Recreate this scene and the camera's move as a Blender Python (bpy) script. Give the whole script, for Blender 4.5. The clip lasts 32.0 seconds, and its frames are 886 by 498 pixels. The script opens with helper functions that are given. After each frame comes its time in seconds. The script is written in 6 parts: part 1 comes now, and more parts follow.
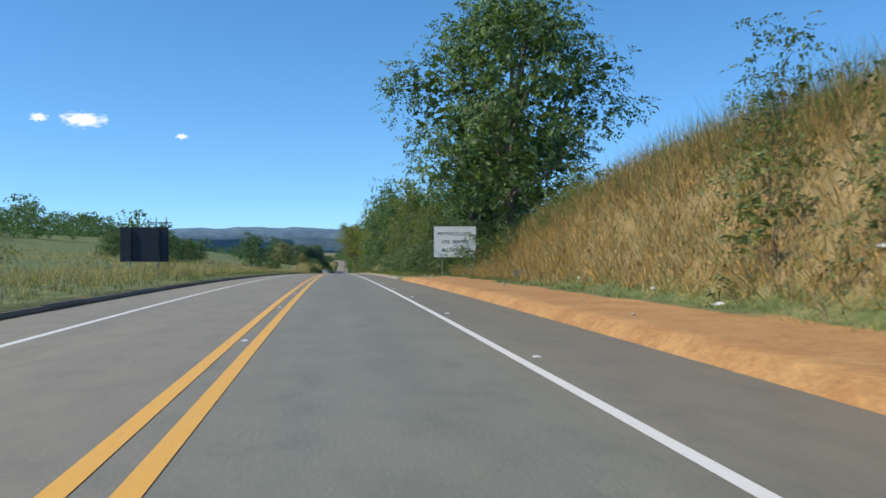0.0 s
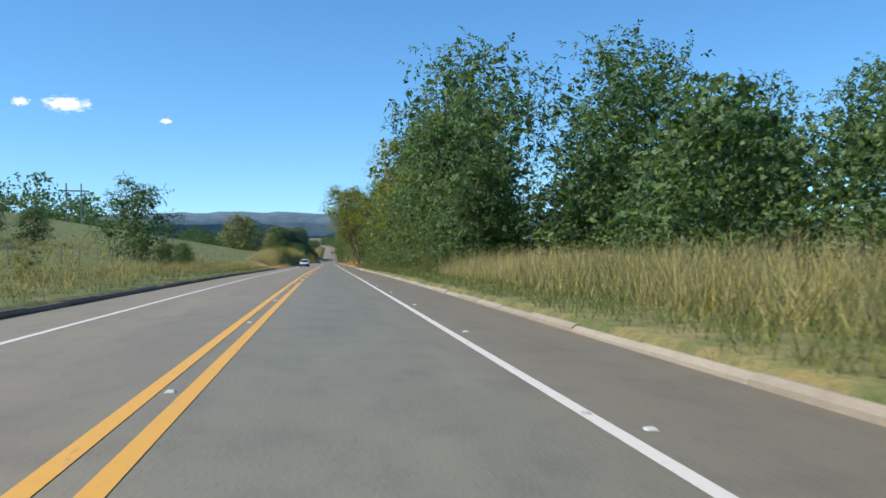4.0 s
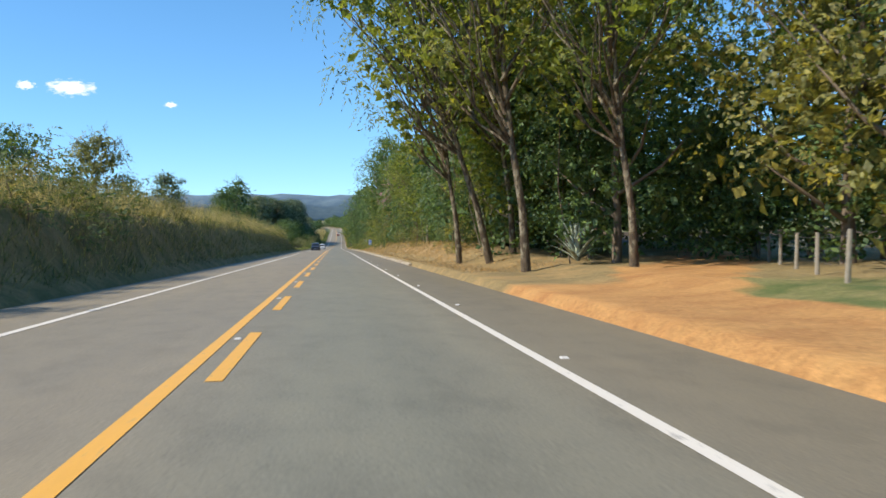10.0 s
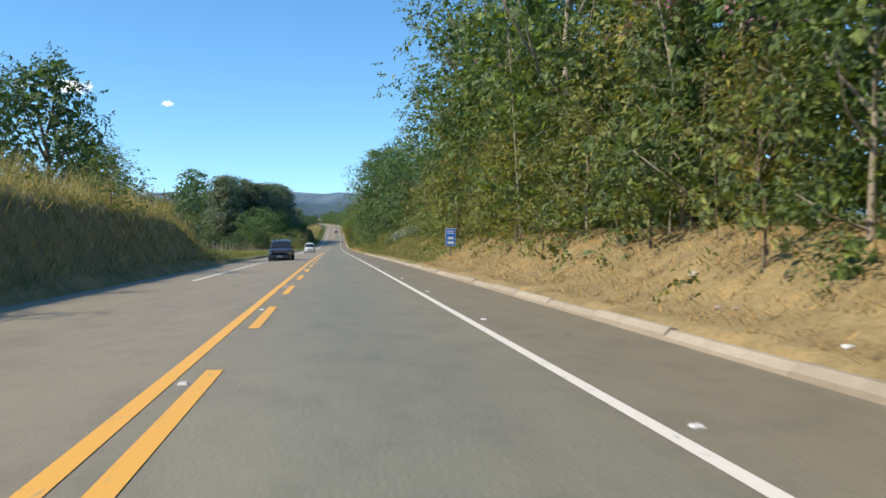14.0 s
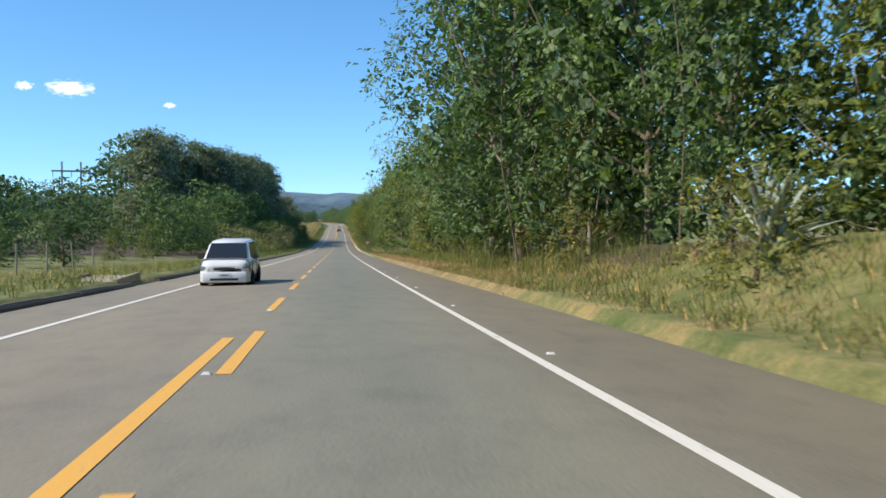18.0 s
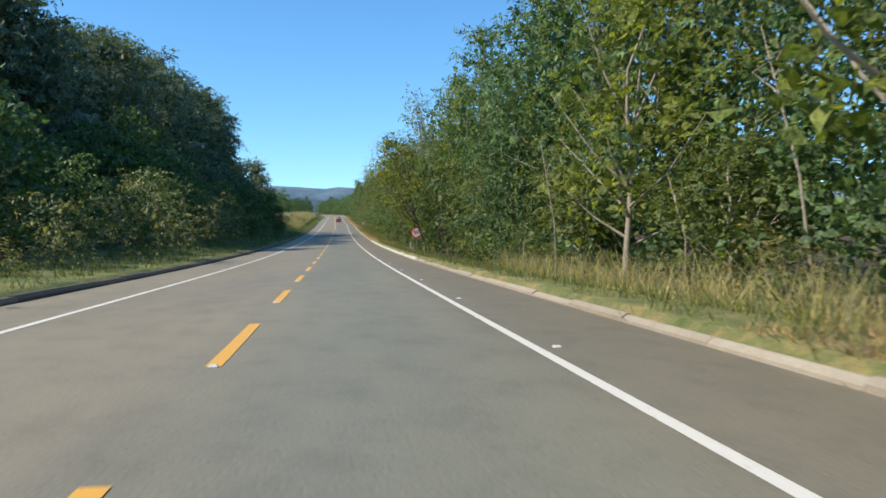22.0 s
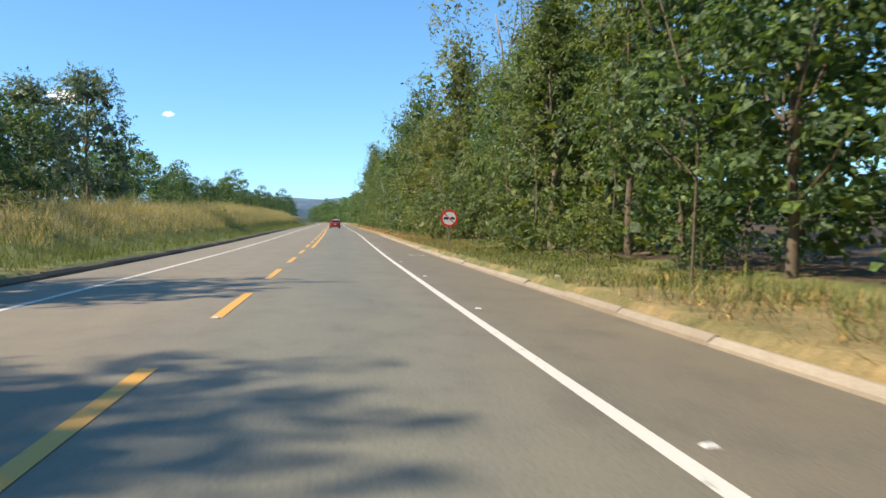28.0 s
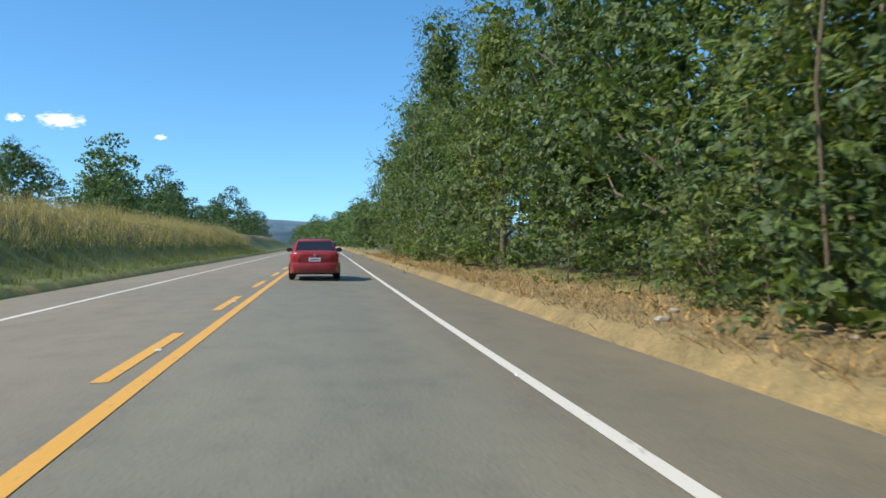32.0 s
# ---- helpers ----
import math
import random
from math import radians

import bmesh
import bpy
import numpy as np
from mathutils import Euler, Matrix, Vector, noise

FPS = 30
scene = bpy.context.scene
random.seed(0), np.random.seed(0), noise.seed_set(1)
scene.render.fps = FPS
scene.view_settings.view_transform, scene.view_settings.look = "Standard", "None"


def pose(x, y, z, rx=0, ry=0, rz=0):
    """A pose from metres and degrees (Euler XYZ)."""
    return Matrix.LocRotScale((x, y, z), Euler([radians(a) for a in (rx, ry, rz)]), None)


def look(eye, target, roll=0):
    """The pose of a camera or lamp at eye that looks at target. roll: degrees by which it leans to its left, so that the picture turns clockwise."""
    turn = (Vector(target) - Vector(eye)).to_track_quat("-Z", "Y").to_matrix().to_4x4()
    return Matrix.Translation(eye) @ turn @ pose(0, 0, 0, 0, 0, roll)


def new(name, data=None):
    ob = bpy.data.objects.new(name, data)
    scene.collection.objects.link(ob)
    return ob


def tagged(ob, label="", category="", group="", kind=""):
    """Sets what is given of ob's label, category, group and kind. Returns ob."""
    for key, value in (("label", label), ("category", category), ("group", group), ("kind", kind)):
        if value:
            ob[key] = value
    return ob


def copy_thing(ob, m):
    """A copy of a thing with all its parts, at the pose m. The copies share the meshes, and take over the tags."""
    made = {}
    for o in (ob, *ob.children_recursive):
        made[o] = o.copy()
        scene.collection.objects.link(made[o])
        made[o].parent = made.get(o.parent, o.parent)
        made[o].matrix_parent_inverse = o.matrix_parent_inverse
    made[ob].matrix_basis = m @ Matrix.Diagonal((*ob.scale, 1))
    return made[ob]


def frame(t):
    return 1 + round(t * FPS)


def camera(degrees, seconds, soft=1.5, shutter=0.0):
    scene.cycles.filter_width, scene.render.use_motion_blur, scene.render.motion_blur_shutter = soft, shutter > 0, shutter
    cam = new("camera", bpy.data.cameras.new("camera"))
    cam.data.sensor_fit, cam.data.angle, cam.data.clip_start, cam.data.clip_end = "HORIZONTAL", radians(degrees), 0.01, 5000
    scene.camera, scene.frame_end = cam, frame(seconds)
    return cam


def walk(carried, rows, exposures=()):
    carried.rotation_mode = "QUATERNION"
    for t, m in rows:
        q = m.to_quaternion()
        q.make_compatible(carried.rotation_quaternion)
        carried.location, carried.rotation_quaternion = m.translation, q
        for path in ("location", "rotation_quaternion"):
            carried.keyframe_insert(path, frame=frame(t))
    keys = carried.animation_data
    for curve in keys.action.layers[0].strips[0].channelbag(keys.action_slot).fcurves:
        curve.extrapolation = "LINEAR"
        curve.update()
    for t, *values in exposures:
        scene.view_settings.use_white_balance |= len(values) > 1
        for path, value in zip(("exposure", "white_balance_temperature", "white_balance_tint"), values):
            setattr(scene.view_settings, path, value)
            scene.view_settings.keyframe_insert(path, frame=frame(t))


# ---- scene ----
# the road: stations in metres, heading in degrees to the right, slope
FOV = 56.8
FOCAL = 784 / math.tan(radians(FOV / 2))
EYE = 1.23
HEADING = ((-400, -0.9), (0, -0.9), (27, -0.75), (81, -0.5), (162, -0.2), (225, 0.0), (500, 0.0), (560, 0.35), (700, 0.5), (800, 0.5), (840, 0.2), (867, -0.16), (892, 0.2), (1060, 0.3), (1110, -1.5), (1200, -8.0), (1300, -14.0), (6000, -14.0))
SLOPE = ((-400, -0.012), (0, -0.0165), (26, -0.0240), (53, -0.031), (80, -0.0352), (159, -0.0407), (185, -0.0441), (240, -0.0421), (370, -0.0414), (454, -0.0455),
         (560, -0.0434), (620, -0.0393), (648, -0.0317), (731, -0.0145), (758, -0.0103), (785, -0.0055), (813, -0.0014), (838, 0.001), (866, -0.003), (900, -0.002), (1150, -0.002), (1300, -0.012), (6000, -0.02))
# seconds, station, offset from the centre line, pixel of the road's vanishing point, height of the level line
DRIVE = ((0, 0.0, 1.22, 584, 425), (1, 27.0, 1.31, 578, 417), (2, 54.0, 1.35, 571, 411), (3, 81.0, 1.38, 567, 405), (6, 162.0, 1.33, 586, 385), (7, 187.7, 1.25, 582, 374),
         (8, 213.4, 1.21, 590, 368), (9, 239.2, 1.22, 593, 371), (10, 265.2, 1.25, 592, 371), (11, 292.0, 1.29, 593, 368), (12, 318.9, 1.33, 589, 370), (13, 345.9, 1.30, 587, 376),
         (14, 372.7, 1.29, 587, 369), (17, 453.4, 1.19, 590, 370), (18, 480.6, 1.23, 590, 372), (19, 509.0, 1.14, 585, 373), (20, 537.0, 1.12, 587, 368), (21, 564.6, 1.11, 598, 368),
         (22, 592.6, 1.21, 598, 365), (23, 620.9, 1.31, 596, 370), (24, 649.2, 1.44, 598, 372), (27, 729.8, 1.68, 595, 389), (28, 757.5, 1.64, 600, 387), (29, 784.9, 1.55, 597, 397),
         (30, 812.0, 1.70, 591, 405), (31, 839.1, 1.85, 580, 421), (32, 866.2, 1.87, 569, 428))
STEP = 2.0
FIRST = -400.0


def course():
    """Centre line: x, y and z every two metres."""
    n = int((6000 - FIRST) / STEP)
    s = FIRST + STEP * np.arange(n)
    turn = np.radians(np.interp(s, *zip(*HEADING)))
    rise = np.interp(s, *zip(*SLOPE))
    track = np.stack([np.cumsum(np.sin(turn)) * STEP, np.cumsum(np.cos(turn)) * STEP, np.cumsum(rise) * STEP], 1)
    return s, track - track[int(-FIRST / STEP)], turn


COURSE_S, COURSE, COURSE_TURN = course()


def spot(s, u, z=0.0):
    """World place at station s, u metres to the right of the centre line and z above the road. Takes arrays too."""
    x, y, h, a = (np.interp(s, COURSE_S, c) for c in (COURSE[:, 0], COURSE[:, 1], COURSE[:, 2], COURSE_TURN))
    return np.stack(np.broadcast_arrays(x + u * np.cos(a), y - u * np.sin(a), h + z), -1)


def azimuth(s):
    return math.degrees(np.interp(s, COURSE_S, COURSE_TURN))


cam = camera(FOV, 32.0, soft=1.6, shutter=0.09)


def drive_rows():
    for t, s, u, vx, hy in DRIVE:
        x, y, z = spot(s, u, EYE)
        turn = azimuth(s) + math.degrees(math.atan((784 - vx) / FOCAL))
        yield t, pose(x, y, z, 90 + math.degrees(math.atan((hy - 441) / FOCAL)), 0, -turn)


EXPOSURES = ((0, -0.04, 6480, 9), (1, -0.04, 6480, 9), (3, 0.04, 6520, 9), (6, 0.2, 6950, 9), (9, 0.29, 6980, 10), (14, 0.3, 6980, 10), (19, 0.27, 6880, 9), (24, 0.36, 6750, 8), (26, 0.62, 7100, 11), (27.2, 0.78, 8050, 20), (28, 0.54, 7450, 12), (29, 0.38, 6950, 8), (30, 0.22, 6700, 7), (32, 0.2, 6700, 6))
walk(cam, list(drive_rows()), EXPOSURES)  # seconds, stops, kelvin, tint

# ---- light ----
SUN_UP, SUN_AZ = 44.0, -104.0  # degrees; azimuth to the right of the road ahead
world = bpy.data.worlds.new("sky")
scene.world = world
world.use_nodes = True
wn = world.node_tree
sky = wn.nodes.new("ShaderNodeTexSky")
sky.sky_type, sky.sun_disc = "NISHITA", False
sky.sun_elevation, sky.sun_rotation = radians(SUN_UP), radians(SUN_AZ)
sky.air_density, sky.dust_density, sky.ozone_density, sky.altitude = 1.0, 0.0, 6.0, 900


def small_cloud(colour, az, up, wide, tall, seed):
    """A small fair-weather cloud in the sky, by its direction and angular size in degrees."""
    tc = wn.nodes.new("ShaderNodeTexCoord")
    mp = wn.nodes.new("ShaderNodeMapping")
    mp.vector_type = "TEXTURE"
    mp.inputs["Location"].default_value = (math.sin(radians(az)) * math.cos(radians(up)), math.cos(radians(az)) * math.cos(radians(up)), math.sin(radians(up)))
    mp.inputs["Rotation"].default_value = (0, 0, -radians(az))
    mp.inputs["Scale"].default_value = (radians(wide) / 2, radians(wide) / 2, radians(tall) / 2)
    wn.links.new(tc.outputs["Generated"], mp.inputs["Vector"])
    dist = wn.nodes.new("ShaderNodeVectorMath")
    dist.operation = "LENGTH"
    wn.links.new(mp.outputs["Vector"], dist.inputs[0])
    ns = wn.nodes.new("ShaderNodeTexNoise")
    ns.inputs["Scale"].default_value, ns.inputs["Detail"].default_value = 2.6, 5.0
    off = wn.nodes.new("ShaderNodeVectorMath")
    off.operation = "ADD"
    off.inputs[1].default_value = (seed, seed * 2, seed * 3)
    wn.links.new(mp.outputs["Vector"], off.inputs[0])
    wn.links.new(off.outputs[0], ns.inputs["Vector"])
    sub = wn.nodes.new("ShaderNodeMath")
    sub.operation = "MULTIPLY_ADD"
    wn.links.new(ns.outputs["Fac"], sub.inputs[0])
    sub.inputs[1].default_value = 1.7
    wn.links.new(dist.outputs["Value"], sub.inputs[2])
    edge = wn.nodes.new("ShaderNodeMapRange")
    edge.inputs["From Min"].default_value, edge.inputs["From Max"].default_value = 1.95, 1.25
    wn.links.new(sub.outputs[0], edge.inputs["Value"])
    mx = wn.nodes.new("ShaderNodeMix")
    mx.data_type = "RGBA"
    wn.links.new(edge.outputs["Result"], mx.inputs["Factor"])
    wn.links.new(colour, mx.inputs["A"])
    mx.inputs["B"].default_value = (7.9, 7.9, 8.1, 1)
    return mx.outputs["Result"]


deeper = wn.nodes.new("ShaderNodeHueSaturation")
deeper.inputs["Hue"].default_value, deeper.inputs["Saturation"].default_value, deeper.inputs["Value"].default_value = 0.494, 1.14, 1.30
aim = wn.nodes.new("ShaderNodeTexCoord")
lift_sky = wn.nodes.new("ShaderNodeVectorMath")
lift_sky.operation = "ADD"
lift_sky.inputs[1].default_value = (0, 0, 0.08)
wn.links.new(aim.outputs["Generated"], lift_sky.inputs[0])
wn.links.new(lift_sky.outputs[0], sky.inputs["Vector"])
wn.links.new(sky.outputs["Color"], deeper.inputs["Color"])
heaven = deeper.outputs["Color"]
for cloud in ((-16.7, 7.65, 2.7, 0.95, 3.1), (-19.3, 7.65, 1.0, 0.5, 5.3), (-10.7, 6.85, 0.75, 0.35, 8.7)):
    heaven = small_cloud(heaven, *cloud)
wn.links.new(heaven, wn.nodes["Background"].inputs["Color"])
wn.nodes["Background"].inputs["Strength"].default_value = 0.15
sun = new("sun", bpy.data.lights.new("sun", "SUN"))
sun.data.energy, sun.data.angle, sun.data.color = 4.4, radians(0.53), (1.0, 0.93, 0.82)
to_sun = Vector((math.sin(radians(SUN_AZ)) * math.cos(radians(SUN_UP)), math.cos(radians(SUN_AZ)) * math.cos(radians(SUN_UP)), math.sin(radians(SUN_UP))))
sun.matrix_world = look(to_sun * 200, (0, 0, 0))


# ---- materials ----
def material(name):
    m = bpy.data.materials.new(name)
    m.use_nodes = True
    return m, m.node_tree, m.node_tree.nodes["Principled BSDF"]


def coords(nt, scale, kind="Object"):
    tc = nt.nodes.new("ShaderNodeTexCoord")
    mp = nt.nodes.new("ShaderNodeMapping")
    mp.inputs["Scale"].default_value = scale if isinstance(scale, tuple) else (scale,) * 3
    nt.links.new(tc.outputs[kind], mp.inputs["Vector"])
    return mp.outputs["Vector"]


def speckle(nt, scale, detail=4.0, rough=0.6, kind="Object"):
    n = nt.nodes.new("ShaderNodeTexNoise")
    n.inputs["Scale"].default_value, n.inputs["Detail"].default_value, n.inputs["Roughness"].default_value = 1.0, detail, rough
    nt.links.new(coords(nt, scale, kind), n.inputs["Vector"])
    return n.outputs["Fac"]


def ramp(nt, fac, stops):
    r = nt.nodes.new("ShaderNodeValToRGB")
    while len(r.color_ramp.elements) < len(stops):
        r.color_ramp.elements.new(0.5)
    for e, (p, c) in zip(r.color_ramp.elements, stops):
        e.position, e.color = p, (*c, 1)
    nt.links.new(fac, r.inputs["Fac"])
    return r.outputs["Color"]


def blend(nt, fac, a, b, how="MIX"):
    m = nt.nodes.new("ShaderNodeMix")
    m.data_type, m.blend_type = "RGBA", how
    for socket, v in ((m.inputs["Factor"], fac), (m.inputs["A"], a), (m.inputs["B"], b)):
        if isinstance(v, (int, float)):
            socket.default_value = v
        elif isinstance(v, tuple):
            socket.default_value = (*v, 1)
        else:
            nt.links.new(v, socket)
    return m.outputs["Result"]


def bump(nt, bsdf, height, strength=0.3, distance=0.02):
    b = nt.nodes.new("ShaderNodeBump")
    b.inputs["Strength"].default_value, b.inputs["Distance"].default_value = strength, distance
    nt.links.new(height, b.inputs["Height"])
    nt.links.new(b.outputs["Normal"], bsdf.inputs["Normal"])


def grained(name, dark, light, scale=3.0, rough=0.8, metal=0.0, fine=60.0, relief=0.2, object_hue=0.0):
    """A surface that varies between two colours at two scales, with fine relief."""
    m, nt, b = material(name)
    c = ramp(nt, speckle(nt, scale), ((0.3, dark), (0.7, light)))
    g = speckle(nt, fine, 3.0)
    c = blend(nt, 0.35, c, ramp(nt, g, ((0.25, tuple(v * 0.6 for v in dark)), (0.75, tuple(min(1, v * 1.25) for v in light)))))
    if object_hue:
        oi = nt.nodes.new("ShaderNodeObjectInfo")
        c = blend(nt, object_hue, c, ramp(nt, oi.outputs["Random"], ((0.0, dark), (1.0, light))))
    nt.links.new(c, b.inputs["Base Color"])
    b.inputs["Roughness"].default_value, b.inputs["Metallic"].default_value = rough, metal
    if relief:
        bump(nt, b, g, relief)
    return m


def plain(name, colour, rough=0.5, metal=0.0, coat=0.0):
    m, nt, b = material(name)
    g = speckle(nt, 25.0, 2.0)
    nt.links.new(ramp(nt, g, ((0.3, tuple(v * 0.88 for v in colour)), (0.7, colour))), b.inputs["Base Color"])
    b.inputs["Roughness"].default_value, b.inputs["Metallic"].default_value, b.inputs["Coat Weight"].default_value = rough, metal, coat
    return m


def leafy(name, tones, through_light=0.25, rough=0.55, mottle=0.7):
    """Leaves: hue by plant, tone by leaf, some light passing through."""
    m, nt, b = material(name)
    oi = nt.nodes.new("ShaderNodeObjectInfo")
    geo = nt.nodes.new("ShaderNodeNewGeometry")
    base = ramp(nt, oi.outputs["Random"], tuple((i / max(1, len(tones) - 1), c) for i, c in enumerate(tones)))
    val = ramp(nt, geo.outputs["Random Per Island"], ((0.0, (0.5, 0.55, 0.6)), (0.55, (1.0, 1.0, 1.0)), (0.9, (1.3, 1.2, 0.9)), (1.0, (1.6, 1.35, 0.8))))
    c = blend(nt, 1.0, base, val, "MULTIPLY")
    if mottle:
        cells = nt.nodes.new("ShaderNodeTexVoronoi")
        cells.inputs["Scale"].default_value = 1.0
        wave = nt.nodes.new("ShaderNodeVectorMath")
        wave.operation = "MULTIPLY_ADD"
        ns = nt.nodes.new("ShaderNodeTexNoise")
        ns.inputs["Scale"].default_value = 1.3
        at = coords(nt, (9.0, 9.0, 6.5))
        nt.links.new(at, ns.inputs["Vector"])
        nt.links.new(ns.outputs["Color"], wave.inputs[0])
        wave.inputs[1].default_value = (0.9, 0.9, 0.9)
        nt.links.new(at, wave.inputs[2])
        nt.links.new(wave.outputs[0], cells.inputs["Vector"])
        pick = nt.nodes.new("ShaderNodeSeparateColor")
        nt.links.new(cells.outputs["Color"], pick.inputs["Color"])
        c = blend(nt, mottle, c, blend(nt, 1.0, c, ramp(nt, pick.outputs["Red"], ((0.1, (0.45, 0.48, 0.48)), (0.55, (0.95, 0.95, 0.9)), (1.0, (1.9, 1.75, 1.35)))), "MULTIPLY"))
        bump(nt, b, cells.outputs["Distance"], 0.5, -0.06)
    nt.links.new(c, b.inputs["Base Color"])
    b.inputs["Roughness"].default_value = rough
    tr = nt.nodes.new("ShaderNodeBsdfTranslucent")
    nt.links.new(blend(nt, 1.0, c, (1.25, 1.25, 0.7), "MULTIPLY"), tr.inputs["Color"])
    mix = nt.nodes.new("ShaderNodeMixShader")
    mix.inputs["Fac"].default_value = through_light
    nt.links.new(b.outputs["BSDF"], mix.inputs[1])
    nt.links.new(tr.outputs["BSDF"], mix.inputs[2])
    nt.links.new(mix.outputs["Shader"], nt.nodes["Material Output"].inputs["Surface"])
    return m


def make_asphalt():
    m, nt, b = material("asphalt")
    # wear runs along the road: stretched noise in road coordinates
    lanes = speckle(nt, (1.1, 0.015, 1.0), 3.0, 0.5, "UV")
    patch = speckle(nt, (0.30, 0.07, 1.0), 6.0, 0.7, "UV")
    blot = speckle(nt, (1.6, 0.9, 1.0), 4.0, 0.65, "UV")
    grit = speckle(nt, (34.0, 34.0, 1.0), 3.0, 0.7, "UV")
    c = ramp(nt, lanes, ((0.3, (0.174, 0.158, 0.116)), (0.7, (0.251, 0.227, 0.164))))
    c = blend(nt, 0.5, c, ramp(nt, patch, ((0.35, (0.132, 0.127, 0.103)), (0.65, (0.287, 0.242, 0.156)))))
    c = blend(nt, 0.5, c, ramp(nt, grit, ((0.3, (0.105, 0.100, 0.080)), (0.7, (0.318, 0.300, 0.232)))))
    c = blend(nt, 0.35, c, blend(nt, 1.0, c, ramp(nt, blot, ((0.3, (0.55, 0.55, 0.56)), (0.5, (1.0, 1.0, 1.0)), (0.75, (1.25, 1.2, 1.12)))), "MULTIPLY"))
    across = nt.nodes.new("ShaderNodeSeparateXYZ")
    nt.links.new(coords(nt, (1.0, 1.0, 1.0), "UV"), across.inputs[0])
    span = nt.nodes.new("ShaderNodeMapRange")
    span.inputs["From Min"].default_value, span.inputs["From Max"].default_value = -6.0, 6.0
    nt.links.new(across.outputs["X"], span.inputs["Value"])
    dust = ramp(nt, span.outputs["Result"], ((0.08, (1.22, 1.12, 1.02)), (0.45, (1.14, 1.06, 1.0)), (0.58, (0.97, 1.0, 0.98)), (0.66, (0.93, 0.97, 0.96)), (0.74, (1.0, 1.0, 0.97)), (0.82, (0.94, 0.88, 0.82)), (0.95, (0.95, 0.86, 0.76))))
    c = blend(nt, 1.0, c, dust, "MULTIPLY")
    # fine cracks, here and there
    vor = nt.nodes.new("ShaderNodeTexVoronoi")
    vor.feature = "DISTANCE_TO_EDGE"
    warp = nt.nodes.new("ShaderNodeVectorMath")
    warp.operation = "MULTIPLY_ADD"
    ns = nt.nodes.new("ShaderNodeTexNoise")
    ns.inputs["Scale"].default_value = 1.5
    uvs = coords(nt, (0.5, 0.22, 1.0), "UV")
    nt.links.new(uvs, ns.inputs["Vector"])
    nt.links.new(ns.outputs["Color"], warp.inputs[0])
    warp.inputs[1].default_value = (0.5, 0.5, 0)
    nt.links.new(uvs, warp.inputs[2])
    nt.links.new(warp.outputs[0], vor.inputs["Vector"])
    line = ramp(nt, vor.outputs["Distance"], ((0.0, (1, 1, 1)), (0.012, (0, 0, 0))))
    where = ramp(nt, speckle(nt, (0.2, 0.03, 1.0), 3.0, 0.5, "UV"), ((0.56, (0, 0, 0)), (0.7, (0.45, 0.45, 0.45))))
    c = blend(nt, blend(nt, 1.0, line, where, "MULTIPLY"), c, (0.035, 0.033, 0.03))
    nt.links.new(c, b.inputs["Base Color"])
    b.inputs["Roughness"].default_value = 0.72
    bump(nt, b, grit, 0.25, 0.01)
    return m


def make_ground():
    """Grass and soil, mixed by the attributes dry (straw) and soil (bare red earth)."""
    m, nt, b = material("ground_cover")
    big, mid, fine = speckle(nt, 0.06, 4.0), speckle(nt, 0.7, 5.0, 0.7), speckle(nt, 9.0, 4.0, 0.75)
    dry, soil, litter = (nt.nodes.new("ShaderNodeAttribute") for _ in range(3))
    dry.attribute_name, soil.attribute_name, litter.attribute_name = "dry", "soil", "litter"
    green = ramp(nt, mid, ((0.3, (0.082, 0.112, 0.026)), (0.7, (0.18, 0.208, 0.06))))
    straw = ramp(nt, mid, ((0.3, (0.20, 0.145, 0.06)), (0.7, (0.35, 0.265, 0.12))))
    earth = ramp(nt, mid, ((0.3, (0.37, 0.17, 0.055)), (0.7, (0.54, 0.30, 0.105))))

    def over(attr, f, spread):
        a = nt.nodes.new("ShaderNodeMath")
        a.operation = "MULTIPLY_ADD"
        nt.links.new(f, a.inputs[0])
        a.inputs[1].default_value = spread
        nt.links.new(attr.outputs["Fac"], a.inputs[2])
        r = nt.nodes.new("ShaderNodeMapRange")
        r.inputs["From Min"].default_value, r.inputs["From Max"].default_value = 0.45 + spread / 2 - 0.15, 0.45 + spread / 2 + 0.25
        nt.links.new(a.outputs[0], r.inputs["Value"])
        return r.outputs["Result"]

    c = blend(nt, over(dry, mid, 0.9), green, straw)
    c = blend(nt, over(soil, mid, 0.7), c, earth)
    # Leaf litter, its brown darkened to paint in the shade under the trees.
    c = blend(nt, over(litter, mid, 0.5), c, ramp(nt, fine, ((0.3, (0.045, 0.032, 0.02)), (0.7, (0.13, 0.09, 0.052)))))
    c = blend(nt, 0.55, c, blend(nt, 1.0, c, ramp(nt, speckle(nt, 38.0, 3.0, 0.7), ((0.3, (0.45, 0.42, 0.38)), (0.7, (1.45, 1.45, 1.4)))), "MULTIPLY"))
    c = blend(nt, 0.6, c, blend(nt, 1.0, c, ramp(nt, fine, ((0.25, (0.45, 0.45, 0.45)), (0.75, (1.5, 1.5, 1.5)))), "MULTIPLY"))
    c = blend(nt, 0.3, c, blend(nt, 1.0, c, ramp(nt, big, ((0.3, (0.7, 0.7, 0.7)), (0.7, (1.3, 1.25, 1.2)))), "MULTIPLY"))
    nt.links.new(c, b.inputs["Base Color"])
    b.inputs["Roughness"].default_value = 0.95
    bump(nt, b, fine, 0.35, 0.05)
    return m


